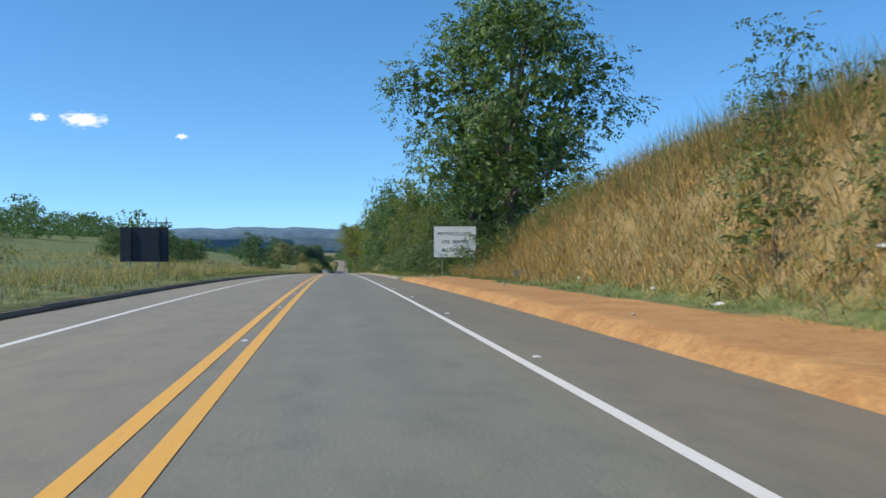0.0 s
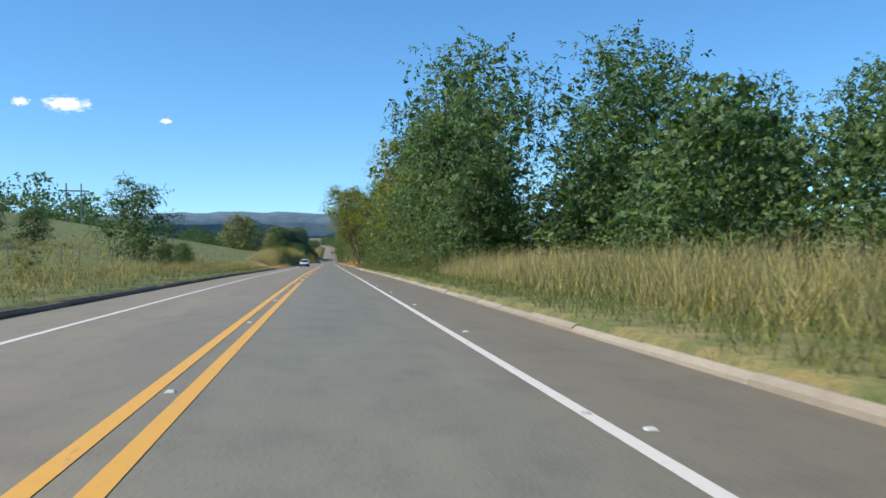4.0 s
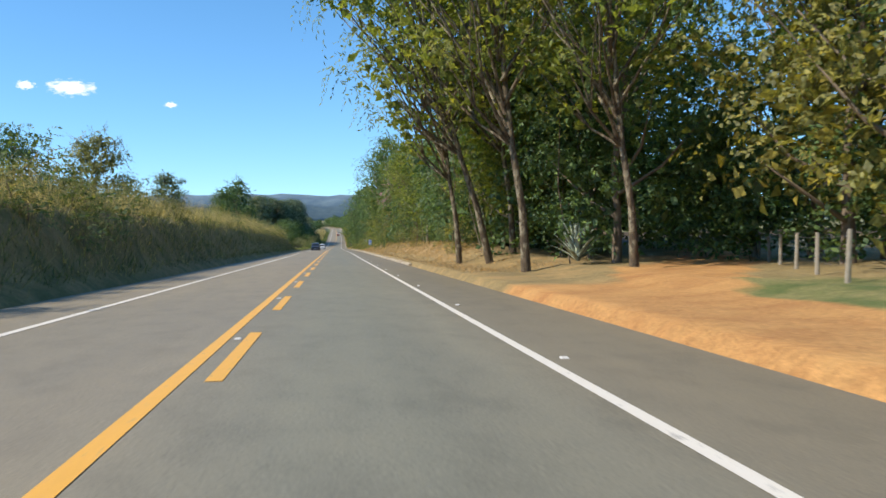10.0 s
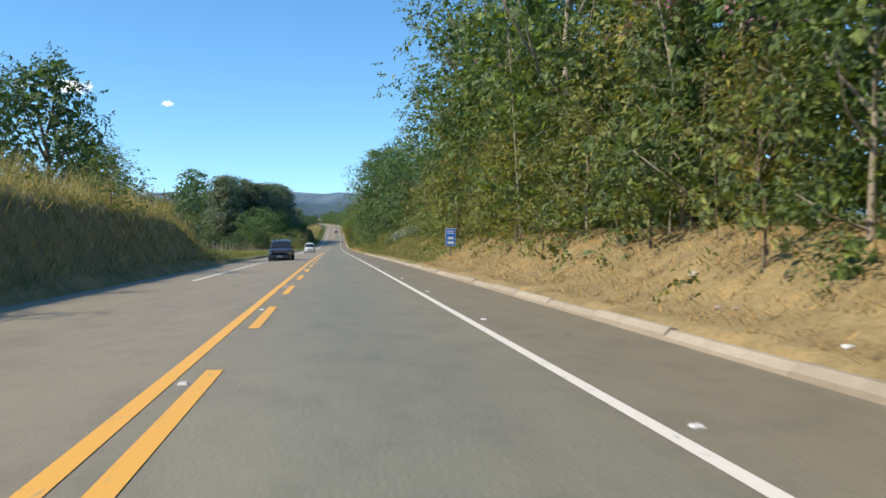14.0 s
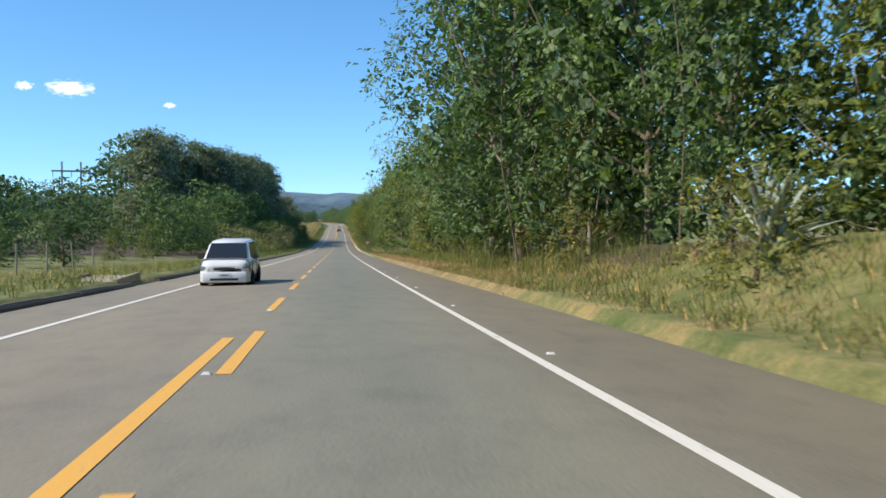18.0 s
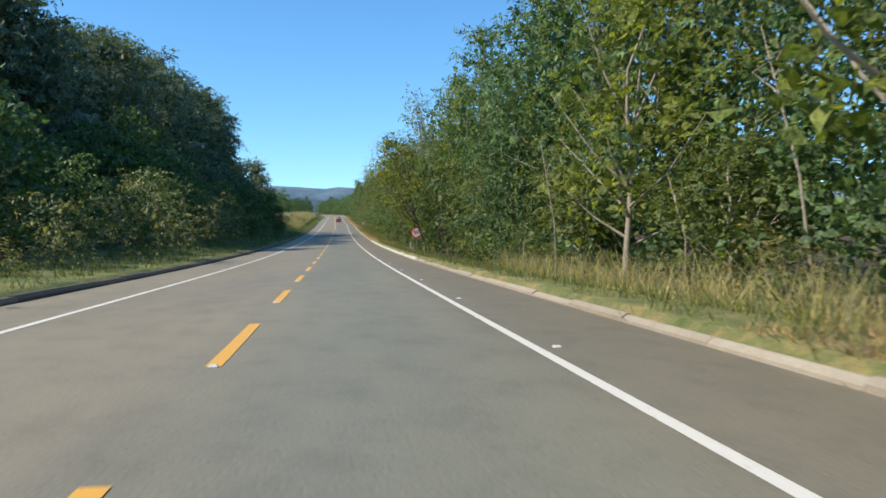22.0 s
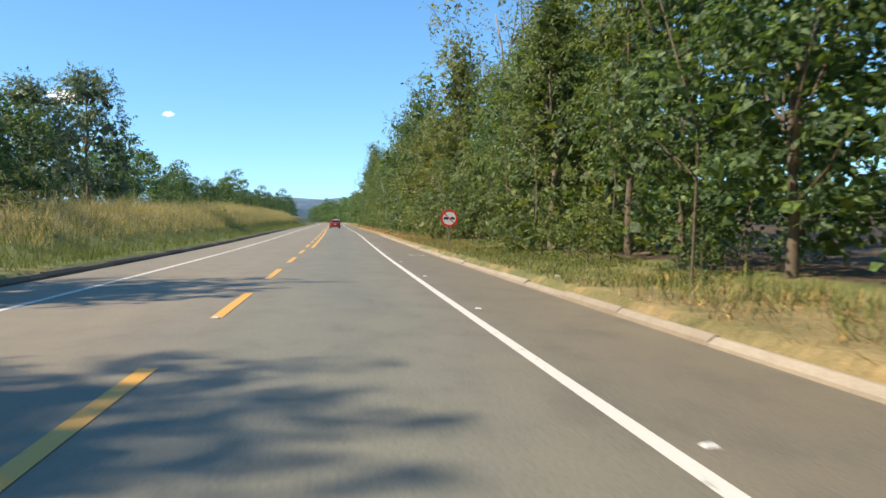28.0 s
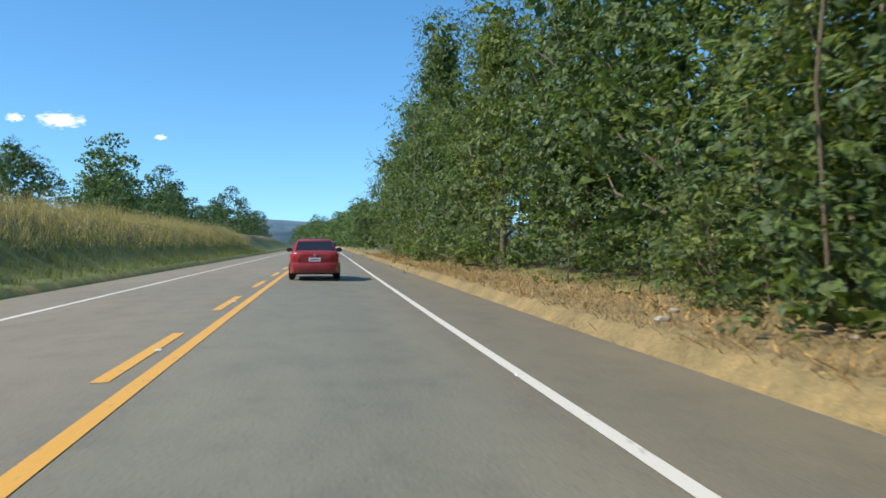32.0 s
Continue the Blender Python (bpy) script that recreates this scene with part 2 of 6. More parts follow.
def make_paint(name, colour, bare):
    m, nt, b = material(name)
    wear = speckle(nt, (9.0, 2.5, 1.0), 5.0, 0.75, "UV")
    c = ramp(nt, wear, ((0.30, bare), (0.42, colour), (0.8, tuple(v * 0.9 for v in colour))))
    nt.links.new(c, b.inputs["Base Color"])
    b.inputs["Roughness"].default_value = 0.6
    bump(nt, b, speckle(nt, (40.0, 40.0, 1.0), 2.0, 0.6, "UV"), 0.15, 0.004)
    return m


def make_bark():
    """Dark fissured bark with pale patches of lichen."""
    m, nt, b = material("lichen_bark")
    ridges = speckle(nt, (16.0, 16.0, 3.0), 4.0, 0.7)
    c = ramp(nt, ridges, ((0.35, (0.042, 0.030, 0.020)), (0.65, (0.175, 0.13, 0.084))))
    c = blend(nt, ramp(nt, speckle(nt, (3.2, 3.2, 1.8), 5.0, 0.7), ((0.50, (0, 0, 0)), (0.60, (0.8, 0.8, 0.8)))), c, (0.34, 0.30, 0.21))
    c = blend(nt, ramp(nt, speckle(nt, (6.0, 6.0, 4.0), 4.0, 0.7), ((0.56, (0, 0, 0)), (0.66, (0.7, 0.7, 0.7)))), c, (0.05, 0.055, 0.025))
    nt.links.new(c, b.inputs["Base Color"])
    b.inputs["Roughness"].default_value = 0.95
    bump(nt, b, ridges, 0.9, 0.04)
    return m


ASPHALT, GROUND = make_asphalt(), make_ground()
WHITE_PAINT = make_paint("white_road_paint", (0.74, 0.69, 0.60), (0.32, 0.30, 0.27))
YELLOW_PAINT = make_paint("yellow_road_paint", (0.78, 0.40, 0.06), (0.40, 0.28, 0.13))
KERB_PALE = grained("pale_concrete", (0.24, 0.19, 0.13), (0.46, 0.39, 0.29), 1.2, 0.9, 0, 30.0, 0.3, 0.3)
KERB_WHITE = grained("whitewashed_concrete", (0.36, 0.33, 0.27), (0.66, 0.62, 0.54), 1.5, 0.85, 0, 30.0, 0.2, 0.2)
# Darker brown than the right kerb; used along the left shoulder.
KERB_DARK = grained("dark_concrete", (0.07, 0.058, 0.042), (0.21, 0.165, 0.115), 1.2, 0.95, 0, 30.0, 0.3, 0.3)
BARK = grained("bark", (0.10, 0.075, 0.05), (0.24, 0.19, 0.14), 4.0, 0.95, 0, 30.0, 0.6, 0.3)
TRUNK_BARK = make_bark()
PALE_BARK = grained("pale_bark", (0.22, 0.18, 0.13), (0.42, 0.36, 0.28), 3.0, 0.95, 0, 24.0, 0.4, 0.3)
LEAF = leafy("leaf_green", ((0.090, 0.150, 0.062), (0.130, 0.195, 0.060), (0.172, 0.215, 0.066), (0.105, 0.170, 0.078), (0.200, 0.225, 0.074)), 0.4)
LEAF_DARK = leafy("leaf_dark", ((0.082, 0.152, 0.071), (0.106, 0.189, 0.076), (0.127, 0.204, 0.081)), 0.36)
LEAF_WARM = leafy("leaf_yellowing", ((0.195, 0.230, 0.070), (0.240, 0.250, 0.075), (0.230, 0.210, 0.082)), 0.4)
LEAF_FRESH = leafy("leaf_yellow_green", ((0.200, 0.255, 0.066), (0.255, 0.295, 0.072), (0.225, 0.25, 0.074)), 0.54)
# Leaves of the left woods: bluish haze painted in as a paler tone.
LEAF_HAZE = leafy("leaf_haze_tinted", ((0.135, 0.195, 0.150), (0.165, 0.225, 0.165), (0.19, 0.235, 0.17)), 0.34)
LEAF_PALE = leafy("leaf_grey_green", ((0.228, 0.250, 0.120), (0.264, 0.275, 0.144)), 0.35)
LEAF_GOLD = leafy("leaf_golden", ((0.34, 0.31, 0.06), (0.40, 0.33, 0.07)), 0.4)
BLOSSOM = leafy("pink_blossom", ((0.42, 0.20, 0.33), (0.46, 0.24, 0.36)))
GRASS_DRY = leafy("dry_grass", ((0.399, 0.347, 0.172), (0.483, 0.420, 0.230)), 0.3, 0.7)
GRASS_TAN = leafy("rusty_grass", ((0.40, 0.26, 0.115), (0.45, 0.32, 0.15)), 0.3, 0.7)
GRASS_GREEN = leafy("green_grass", ((0.14, 0.185, 0.05), (0.19, 0.22, 0.07)), 0.3, 0.65)
STRAW = leafy("straw_litter", ((0.378, 0.273, 0.144), (0.420, 0.284, 0.156)), 0.15, 0.8)
AGAVE = leafy("agave_leaf", ((0.33, 0.39, 0.335), (0.39, 0.45, 0.385)), 0.1, 0.55, 0.4)
POST_WOOD = grained("weathered_wood", (0.20, 0.17, 0.13), (0.40, 0.36, 0.29), 6.0, 0.95, 0, 40.0, 0.5, 0.3)


# ---- mesh helpers ----
def mesh_of(name, verts, faces, mat, smooth=False):
    me = bpy.data.meshes.new(name)
    me.from_pydata([tuple(v) for v in verts], [], faces)
    if mat:
        me.materials.append(mat)
    if smooth:
        me.shade_smooth()
    return me


def quads_mesh(name, corners, mat):
    """corners: n x 4 x 3, each a loose quad."""
    n = len(corners)
    me = bpy.data.meshes.new(name)
    me.vertices.add(4 * n), me.loops.add(4 * n), me.polygons.add(n)
    me.vertices.foreach_set("co", np.asarray(corners, np.float32).ravel())
    me.loops.foreach_set("vertex_index", np.arange(4 * n, dtype=np.int32))
    me.polygons.foreach_set("loop_start", np.arange(0, 4 * n, 4, dtype=np.int32))
    me.update(calc_edges=True)
    me.materials.append(mat)
    return me


def child(name, me, parent, label="", m=None):
    ob = new(name, me)
    ob.parent = parent
    if m is not None:
        ob.matrix_basis = m
    return tagged(ob, label)


def part(name, bm, mat, parent, label=""):
    me = bpy.data.meshes.new(name)
    bm.to_mesh(me)
    bm.free()
    me.materials.append(mat)
    return child(name, me, parent, label)


def ribbon(name, stations, us, zs, mat, kind="structure", label="", category=""):
    """A strip along the road: offsets us and heights zs (lists, or functions of the station)."""
    s = np.asarray(stations, float)
    rows = [spot(s, u(s) if callable(u) else u, z(s) if callable(z) else z) for u, z in zip(us, zs)]
    n, k = len(s), len(us)
    verts = np.stack(rows, 1).reshape(-1, 3)
    faces = [(i * k + j, i * k + j + 1, (i + 1) * k + j + 1, (i + 1) * k + j) for i in range(n - 1) for j in range(k - 1)]
    me = mesh_of(name, verts, faces, mat)
    uv = me.uv_layers.new(name="road")
    flat = np.stack([np.stack([np.broadcast_to(u(s) if callable(u) else u, s.shape), s], -1) for u in us], 1).reshape(-1, 2)
    idx = np.empty(len(me.loops), np.int32)
    me.loops.foreach_get("vertex_index", idx)
    uv.data.foreach_set("uv", flat[idx].astype(np.float32).ravel())
    return tagged(new(name, me), label, category, "", kind)


def keyed(*pairs):
    a, b = zip(*pairs)
    return lambda s: np.interp(s, a, b)


# ---- ground ----
R_FOOT = keyed((-60, 9.3), (30, 9.5), (58, 11.0), (75, 8.5), (240, 8.5), (300, 8.0), (318, 6.6), (470, 6.5), (500, 7.2), (560, 8.0), (600, 7.2), (640, 6.3), (690, 6.3), (712, 8.0), (900, 8.0))
R_RISE = keyed((-60, 5.2), (25, 4.8), (50, 3.6), (66, 1.6), (90, 0.4), (250, 0.2), (300, 0.3), (318, 1.1), (370, 1.35), (410, 1.6), (470, 2.1), (495, 1.3), (525, 0.7), (565, 0.1), (600, -0.5), (640, -0.75), (690, -0.75), (730, 0.2), (900, 0.3))
R_WIDE = keyed((-60, 4.6), (60, 4.0), (90, 3.0), (310, 2.5), (400, 4.0), (480, 4.5), (560, 3.0), (640, 2.0), (690, 2.0), (720, 3.0), (900, 3.0))
L_FOOT = keyed((-60, 6.4), (240, 6.4), (262, 8.5), (280, 6.1), (425, 6.1), (445, 7.0), (780, 7.0), (900, 6.6))
L_RISE = keyed((-60, 0.3), (240, 0.3), (258, 0.8), (285, 2.4), (340, 2.9), (420, 2.8), (445, 0.6), (480, 0.0), (560, -0.3), (640, 0.3), (700, 2.2), (755, 2.6), (785, 1.5), (830, 2.0), (870, 2.6), (1050, 2.6), (1150, 1.5), (1300, 0.5))
L_WIDE = keyed((-60, 6.0), (250, 4.0), (285, 2.0), (420, 2.0), (445, 4.0), (640, 5.0), (700, 9.0), (755, 9.0), (790, 5.0), (900, 5.0))
L_HILL = keyed((-60, 0.04), (60, 0.06), (150, 0.10), (220, 0.15), (300, 0.17), (350, 0.09), (440, 0.03), (700, 0.02), (800, 0.05), (900, 0.06), (1200, 0.02))


def ease(x):
    x = np.clip(x, 0, 1)
    return x * x * (3 - 2 * x)


def ground_z(s, u):
    """Height of the ground over the road's level."""
    s, u = np.broadcast_arrays(np.asarray(s, float), np.asarray(u, float))
    right = R_RISE(s) * ease((u - R_FOOT(s)) / R_WIDE(s)) + 0.03 * np.clip(u - 14, 0, 200)
    left = L_RISE(s) * ease((-u - L_FOOT(s)) / L_WIDE(s)) + L_HILL(s) * (np.clip(-u - 12, 0, 60) + 0.25 * np.clip(-u - 72, 0, 120))
    z = np.where(u > 0, right, left) + 0.10 * np.clip((np.abs(u) - 5.6) / 0.4, 0, 1)
    fade = np.clip((np.abs(u) - 5.75) / 0.25, 0, 1)
    bumps = (0.045 + 0.055 * ease((np.abs(u) - 8) / 4)) * np.sin(s * 0.9 + u * 1.7) * np.sin(s * 0.37 - u * 0.8) * np.clip((np.abs(u) - 6.3) / 2, 0, 1)
    return np.where(fade < 1, np.where(np.abs(u) < 5.6, -0.3, -0.14), z) + bumps


def on_ground(s, u, dz=0.0):
    return spot(s, u, ground_z(s, u) + dz)


def build_ground():
    s = np.concatenate([np.arange(-390, -40, 25), np.arange(-40, 1000, 2.5), np.arange(1000, 1500, 20), np.arange(1500, 5200, 150)])
    half = np.concatenate([[4.8, 5.55, 5.75, 6.0], np.arange(6.5, 15, 0.5), np.arange(15, 30, 2.0), [30, 36, 44, 55, 70, 90, 115, 150, 200, 300, 500, 900, 1700]])
    u = np.concatenate([-half[::-1], [0.0], half])
    S, U = np.meshgrid(s, u, indexing="ij")
    P = on_ground(S, U)
    k = len(u)
    faces = [(i * k + j, i * k + j + 1, (i + 1) * k + j + 1, (i + 1) * k + j) for i in range(len(s) - 1) for j in range(k - 1)]
    me = mesh_of("ground", P.reshape(-1, 3), faces, GROUND, True)
    a = np.abs(U)
    right = U > 0
    dry = np.where(right, 0.42, 0.36)
    dry = np.where(right & (S < 70), np.where(U > R_FOOT(S) + 0.8, 0.68, 0.35), dry)
    dry = np.where(right & (S > 300) & (S < 420), 0.85, dry)
    dry = np.where(right & (S >= 420) & (S < 500), 0.45, dry)
    dry = np.where(right & (S > 500) & (S < 560), 0.7, dry)
    dry = np.where(right & (S > 690) & (U < 9), np.where((S > 772) & (S < 812), 0.48, 0.65), dry)
    dry = np.where(right & (S > 800) & (U < 9), 0.85, dry)
    dry = np.where(~right & (S > 262) & (S < 435), np.where(a < 14, 0.6, 0.3), dry)
    dry = np.where(~right & (S < 250) & (a > 12), 0.24, dry)
    dry = np.where(~right & (S > 780), np.where(a < 10, 0.25, 0.6), dry)
    soil = np.where(a < 6.2, 0.3, 0.12)
    soil = np.where(right & (S < 54) & (U < R_FOOT(S) - 0.2 - 0.02 * np.clip(S, 0, 60)), 1.0, soil)
    soil = np.where(right & (S < 60) & (U > R_FOOT(S) + 0.7) & (U < R_FOOT(S) + 2.2), 0.3, soil)
    soil = np.where(right & (S > 240) & (S <= 262) & (U > 5.6) & (U < 6.9), 0.5, soil)
    dry = np.where(right & (S > 238) & (S <= 264) & (U < 7.4), 0.65, dry)
    soil = np.where(right & (S > 262) & (S < 292) & (U > 5.6) & (a < 9.4), 1.0, soil)
    soil = np.where(right & (S > 286) & (S < 312) & (U < 14), 0.33, soil)
    dry = np.where(right & (S > 284) & (S < 312), 0.9, dry)
    soil = np.where((np.abs(U - 8.0 - (S - 282) * 0.55) < 2.0) & (S > 279) & (S < 312), 0.95, soil)
    soil = np.where(right & (S > 312) & (S < 470) & (U > 7) & (U < 10), np.where(S < 350, 0.40, 0.27), soil)
    soil = np.where(~right & (S > 232) & (S < 260) & (a < 11), 0.72, soil)
    near = 1 - ease((a - 26) / 40)
    dry, soil = np.where(right, 0.46, 0.24) + (dry - np.where(right, 0.46, 0.24)) * near, 0.12 + (soil - 0.12) * near
    wooded = (S > 68) & ((S < 117) | (S > 160)) & ((S < 262) | (S > 314)) & ((S < 566) | (S > 588))
    # Where the litter with its painted shade lies: beneath both woods.
    litter = np.where(right & wooded, ease((U - R_FOOT(S) - np.where((S > 312) & (S < 500), 4.4, 1.6)) / 1.0), 0.0)
    litter = np.where(~right & (S > 575) & (S < 800), ease((a - 12.5) / 1.5), litter) * ease((75 - a) / 10)
    for name, val in (("dry", dry), ("soil", soil), ("litter", litter)):
        me.attributes.new(name, "FLOAT", "POINT").data.foreach_set("value", val.astype(np.float32).ravel())
    tagged(new("ground", me), "grass, straw and bare red earth beside the road", "ground", "", "structure")


build_ground()
ROAD_S = np.concatenate([np.arange(-390, -40, 25), np.arange(-40, 1100, 4), np.arange(1100, 2000, 50)])
ribbon("road", ROAD_S, (-5.65, -3.4, -1.7, 0.0, 1.7, 3.4, 5.7), (-0.09, -0.055, -0.02, 0.0, -0.02, -0.055, -0.09), ASPHALT, "structure", "sun-bleached grey asphalt highway with two lanes and shoulders", "road")


def camber(u):
    return float(np.interp(abs(u), (0, 1.7, 3.4, 5.7), (0, -0.02, -0.055, -0.09))) + 0.006


def stripe(name, s0, s1, u, w, mat, label, category="road marking"):
    s = np.linspace(s0, s1, max(2, int((s1 - s0) / 4) + 1))
    if callable(u):
        return ribbon(name, s, (lambda q: u(q) - w / 2, lambda q: u(q) + w / 2), (camber(u(s0)), camber(u(s0))), mat, "structure", label, category)
    return ribbon(name, s, (u - w / 2, u + w / 2), (camber(u - w / 2), camber(u + w / 2)), mat, "structure", label, category)


stripe("edge_line", -200, 1400, keyed((100, 3.5), (200, 3.5), (790, 3.5), (866, 3.8)), 0.13, WHITE_PAINT, "solid white edge line on grey asphalt")
stripe("edge_line", -200, 376, keyed((60, -3.42), (200, -3.5)), 0.15, WHITE_PAINT, "solid white edge line on grey asphalt")
stripe("edge_line", 402, 1400, -3.5, 0.15, WHITE_PAINT, "solid white edge line on grey asphalt")
stripe("centre_line", -200, 492, -0.19, 0.16, YELLOW_PAINT, "solid yellow no-passing line on grey asphalt")
stripe("centre_line", -200, 150, 0.19, 0.16, YELLOW_PAINT, "solid yellow no-passing line on grey asphalt")
stripe("centre_line", 800, 1400, 0.27, 0.16, YELLOW_PAINT, "solid yellow no-passing line on grey asphalt")


def dashes(s0, s1, phase, u):
    s = math.ceil((s0 - phase) / 8) * 8 + phase
    while s < s1:
        stripe("centre_dash", s, s + 4.1, u, 0.16, YELLOW_PAINT, "yellow dash of the broken centre line")
        s += 8


dashes(150, 492, 0.7, 0.16)
dashes(492, 800, 0.7, 0.0)
dashes(800, 1200, 1.8, -0.09)


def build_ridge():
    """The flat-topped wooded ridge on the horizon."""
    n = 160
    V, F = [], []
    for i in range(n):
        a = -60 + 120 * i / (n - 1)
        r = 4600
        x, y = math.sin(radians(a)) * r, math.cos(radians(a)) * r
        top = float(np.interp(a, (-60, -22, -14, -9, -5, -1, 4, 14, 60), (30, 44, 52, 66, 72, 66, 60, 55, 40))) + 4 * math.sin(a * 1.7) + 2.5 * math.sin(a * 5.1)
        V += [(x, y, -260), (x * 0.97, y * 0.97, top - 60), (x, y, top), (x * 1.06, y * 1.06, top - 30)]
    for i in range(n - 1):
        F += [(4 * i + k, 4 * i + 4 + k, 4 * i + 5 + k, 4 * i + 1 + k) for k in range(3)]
    # The blue haze of distance is painted into the forest colour.
    m, nt, b = material("haze_tinted_forest")
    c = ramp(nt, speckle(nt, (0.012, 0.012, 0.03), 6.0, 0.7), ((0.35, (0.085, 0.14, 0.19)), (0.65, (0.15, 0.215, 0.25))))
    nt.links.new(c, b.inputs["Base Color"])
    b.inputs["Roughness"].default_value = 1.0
    tagged(new("backdrop_ridge", mesh_of("backdrop_ridge", V, F, m, True)), "flat-topped wooded ridge on the horizon, painted haze-blue", "hill", "", "structure")


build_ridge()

# kerbs of cast concrete, a stone every three metres
def kerb_mesh(name, mat, w=0.30, h=0.15, length=2.985):
    prof = ((-w / 2, -0.3), (-w / 2, h * 0.35), (-w / 2 + 0.09, h), (w / 2 - 0.03, h), (w / 2, h - 0.03), (w / 2, -0.3))
    V = [(x, y, z) for y in (0.0, length) for x, z in prof]
    n = len(prof)
    F = [(i, i + 1, n + i + 1, n + i) for i in range(n - 1)] + [tuple(range(n))[::-1], tuple(range(n, 2 * n))]
    return mesh_of(name, V, F, mat)


def kerb_run(parent, me, s0, s1, u, flip=False, skip=()):
    s = s0
    while s < s1:
        if not any(a <= s < b for a, b in skip):
            x, y, z = spot(s, u, -0.07 + 0.02 * math.sin(s * 1.3))
            rise = math.degrees(math.atan(np.interp(s, *zip(*SLOPE))))
            child("kerb_stone", me, parent, "", pose(x, y, z, rise, 0, -azimuth(s)) @ (Matrix.Diagonal((-1, 1, 1, 1)) if flip else Matrix()))
        s += 3.0


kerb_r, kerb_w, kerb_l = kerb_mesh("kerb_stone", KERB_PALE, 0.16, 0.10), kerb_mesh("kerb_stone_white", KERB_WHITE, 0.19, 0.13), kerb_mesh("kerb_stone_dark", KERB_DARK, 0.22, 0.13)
KERBS_R = tagged(new("kerb_right"), "weathered pale concrete kerb along the shoulder", "kerb", "", "structure")
KERBS_L = tagged(new("kerb_left"), "dark concrete kerb along the shoulder", "kerb", "", "structure")
kerb_p = kerb_mesh("kerb_stone_pale", KERB_PALE, 0.20, 0.13)
kerb_run(KERBS_R, kerb_p, 314, 480, 5.74)
for a, e in ((56, 205), (214, 231), (252, 267), (584, 640), (706, 834)):
    kerb_run(KERBS_R, kerb_r, a, e, 5.72)
for a, e in ((205, 214), (640, 706), (1060, 1150)):
    kerb_run(KERBS_R, kerb_w, a, e, 5.72)
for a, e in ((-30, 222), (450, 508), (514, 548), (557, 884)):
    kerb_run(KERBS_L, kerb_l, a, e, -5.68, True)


# ---- plants ----
def tube(path, radii, sides=7):
    """Verts and faces of a tapered tube along a list of points."""
    verts, faces = [], []
    for i, (p, r) in enumerate(zip(path, radii)):
        d = (Vector(path[min(i + 1, len(path) - 1)]) - Vector(path[max(i - 1, 0)])).normalized()
        a = d.orthogonal().normalized()
        b = d.cross(a)
        verts += [Vector(p) + r * (math.cos(k * math.tau / sides) * a + math.sin(k * math.tau / sides) * b) for k in range(sides)]
    for i in range(len(path) - 1):
        faces += [(i * sides + k, i * sides + (k + 1) % sides, (i + 1) * sides + (k + 1) % sides, (i + 1) * sides + k) for k in range(sides)]
    faces.append(tuple(range((len(path) - 1) * sides, len(path) * sides)))
    return verts, faces


def join_tubes(tubes):
    V, F = [], []
    for v, f in tubes:
        F += [tuple(i + len(V) for i in q) for q in f]
        V += v
    return V, F


def leaf_quads(rng, centres, length, width, droop=0.3, up=0.5, middle=None):
    """A folded, pointed leaf at each centre, facing away from the middle of its clump."""
    n = len(centres)
    d = rng.normal(size=(n, 3))
    d[:, 2] = d[:, 2] * 0.55 - droop
    d /= np.linalg.norm(d, axis=1, keepdims=True)
    nrm = rng.normal(size=(n, 3))
    nrm[:, 2] += up
    if middle is not None:
        away = centres - np.asarray(middle)
        away[:, 2] *= 1.6
        nrm = nrm * 0.55 + 1.5 * away / (np.linalg.norm(away, axis=1, keepdims=True) + 1e-6)
    side = np.cross(d, nrm)
    side /= np.linalg.norm(side, axis=1, keepdims=True) + 1e-6
    face = np.cross(side, d)
    L = length * rng.uniform(0.6, 1.25, (n, 1))
    W = width * rng.uniform(0.7, 1.2, (n, 1))
    mid = centres + d * L * 0.08
    return np.stack([centres - d * L * 0.5, mid + side * W * 0.5 + face * W * 0.15, centres + d * L * 0.5 - face * L * 0.12, mid - side * W * 0.5 + face * W * 0.15], 1)


def shell_points(rng, middle, radii, count, inner=0.6):
    """Points near the shell of a lumpy clump, more of them above."""
    v = rng.normal(size=(count, 3))
    v[:, 2] += 0.25
    v /= np.linalg.norm(v, axis=1, keepdims=True)
    return np.asarray(middle) + v * np.asarray(radii) * rng.uniform(inner, 1.1, (count, 1))


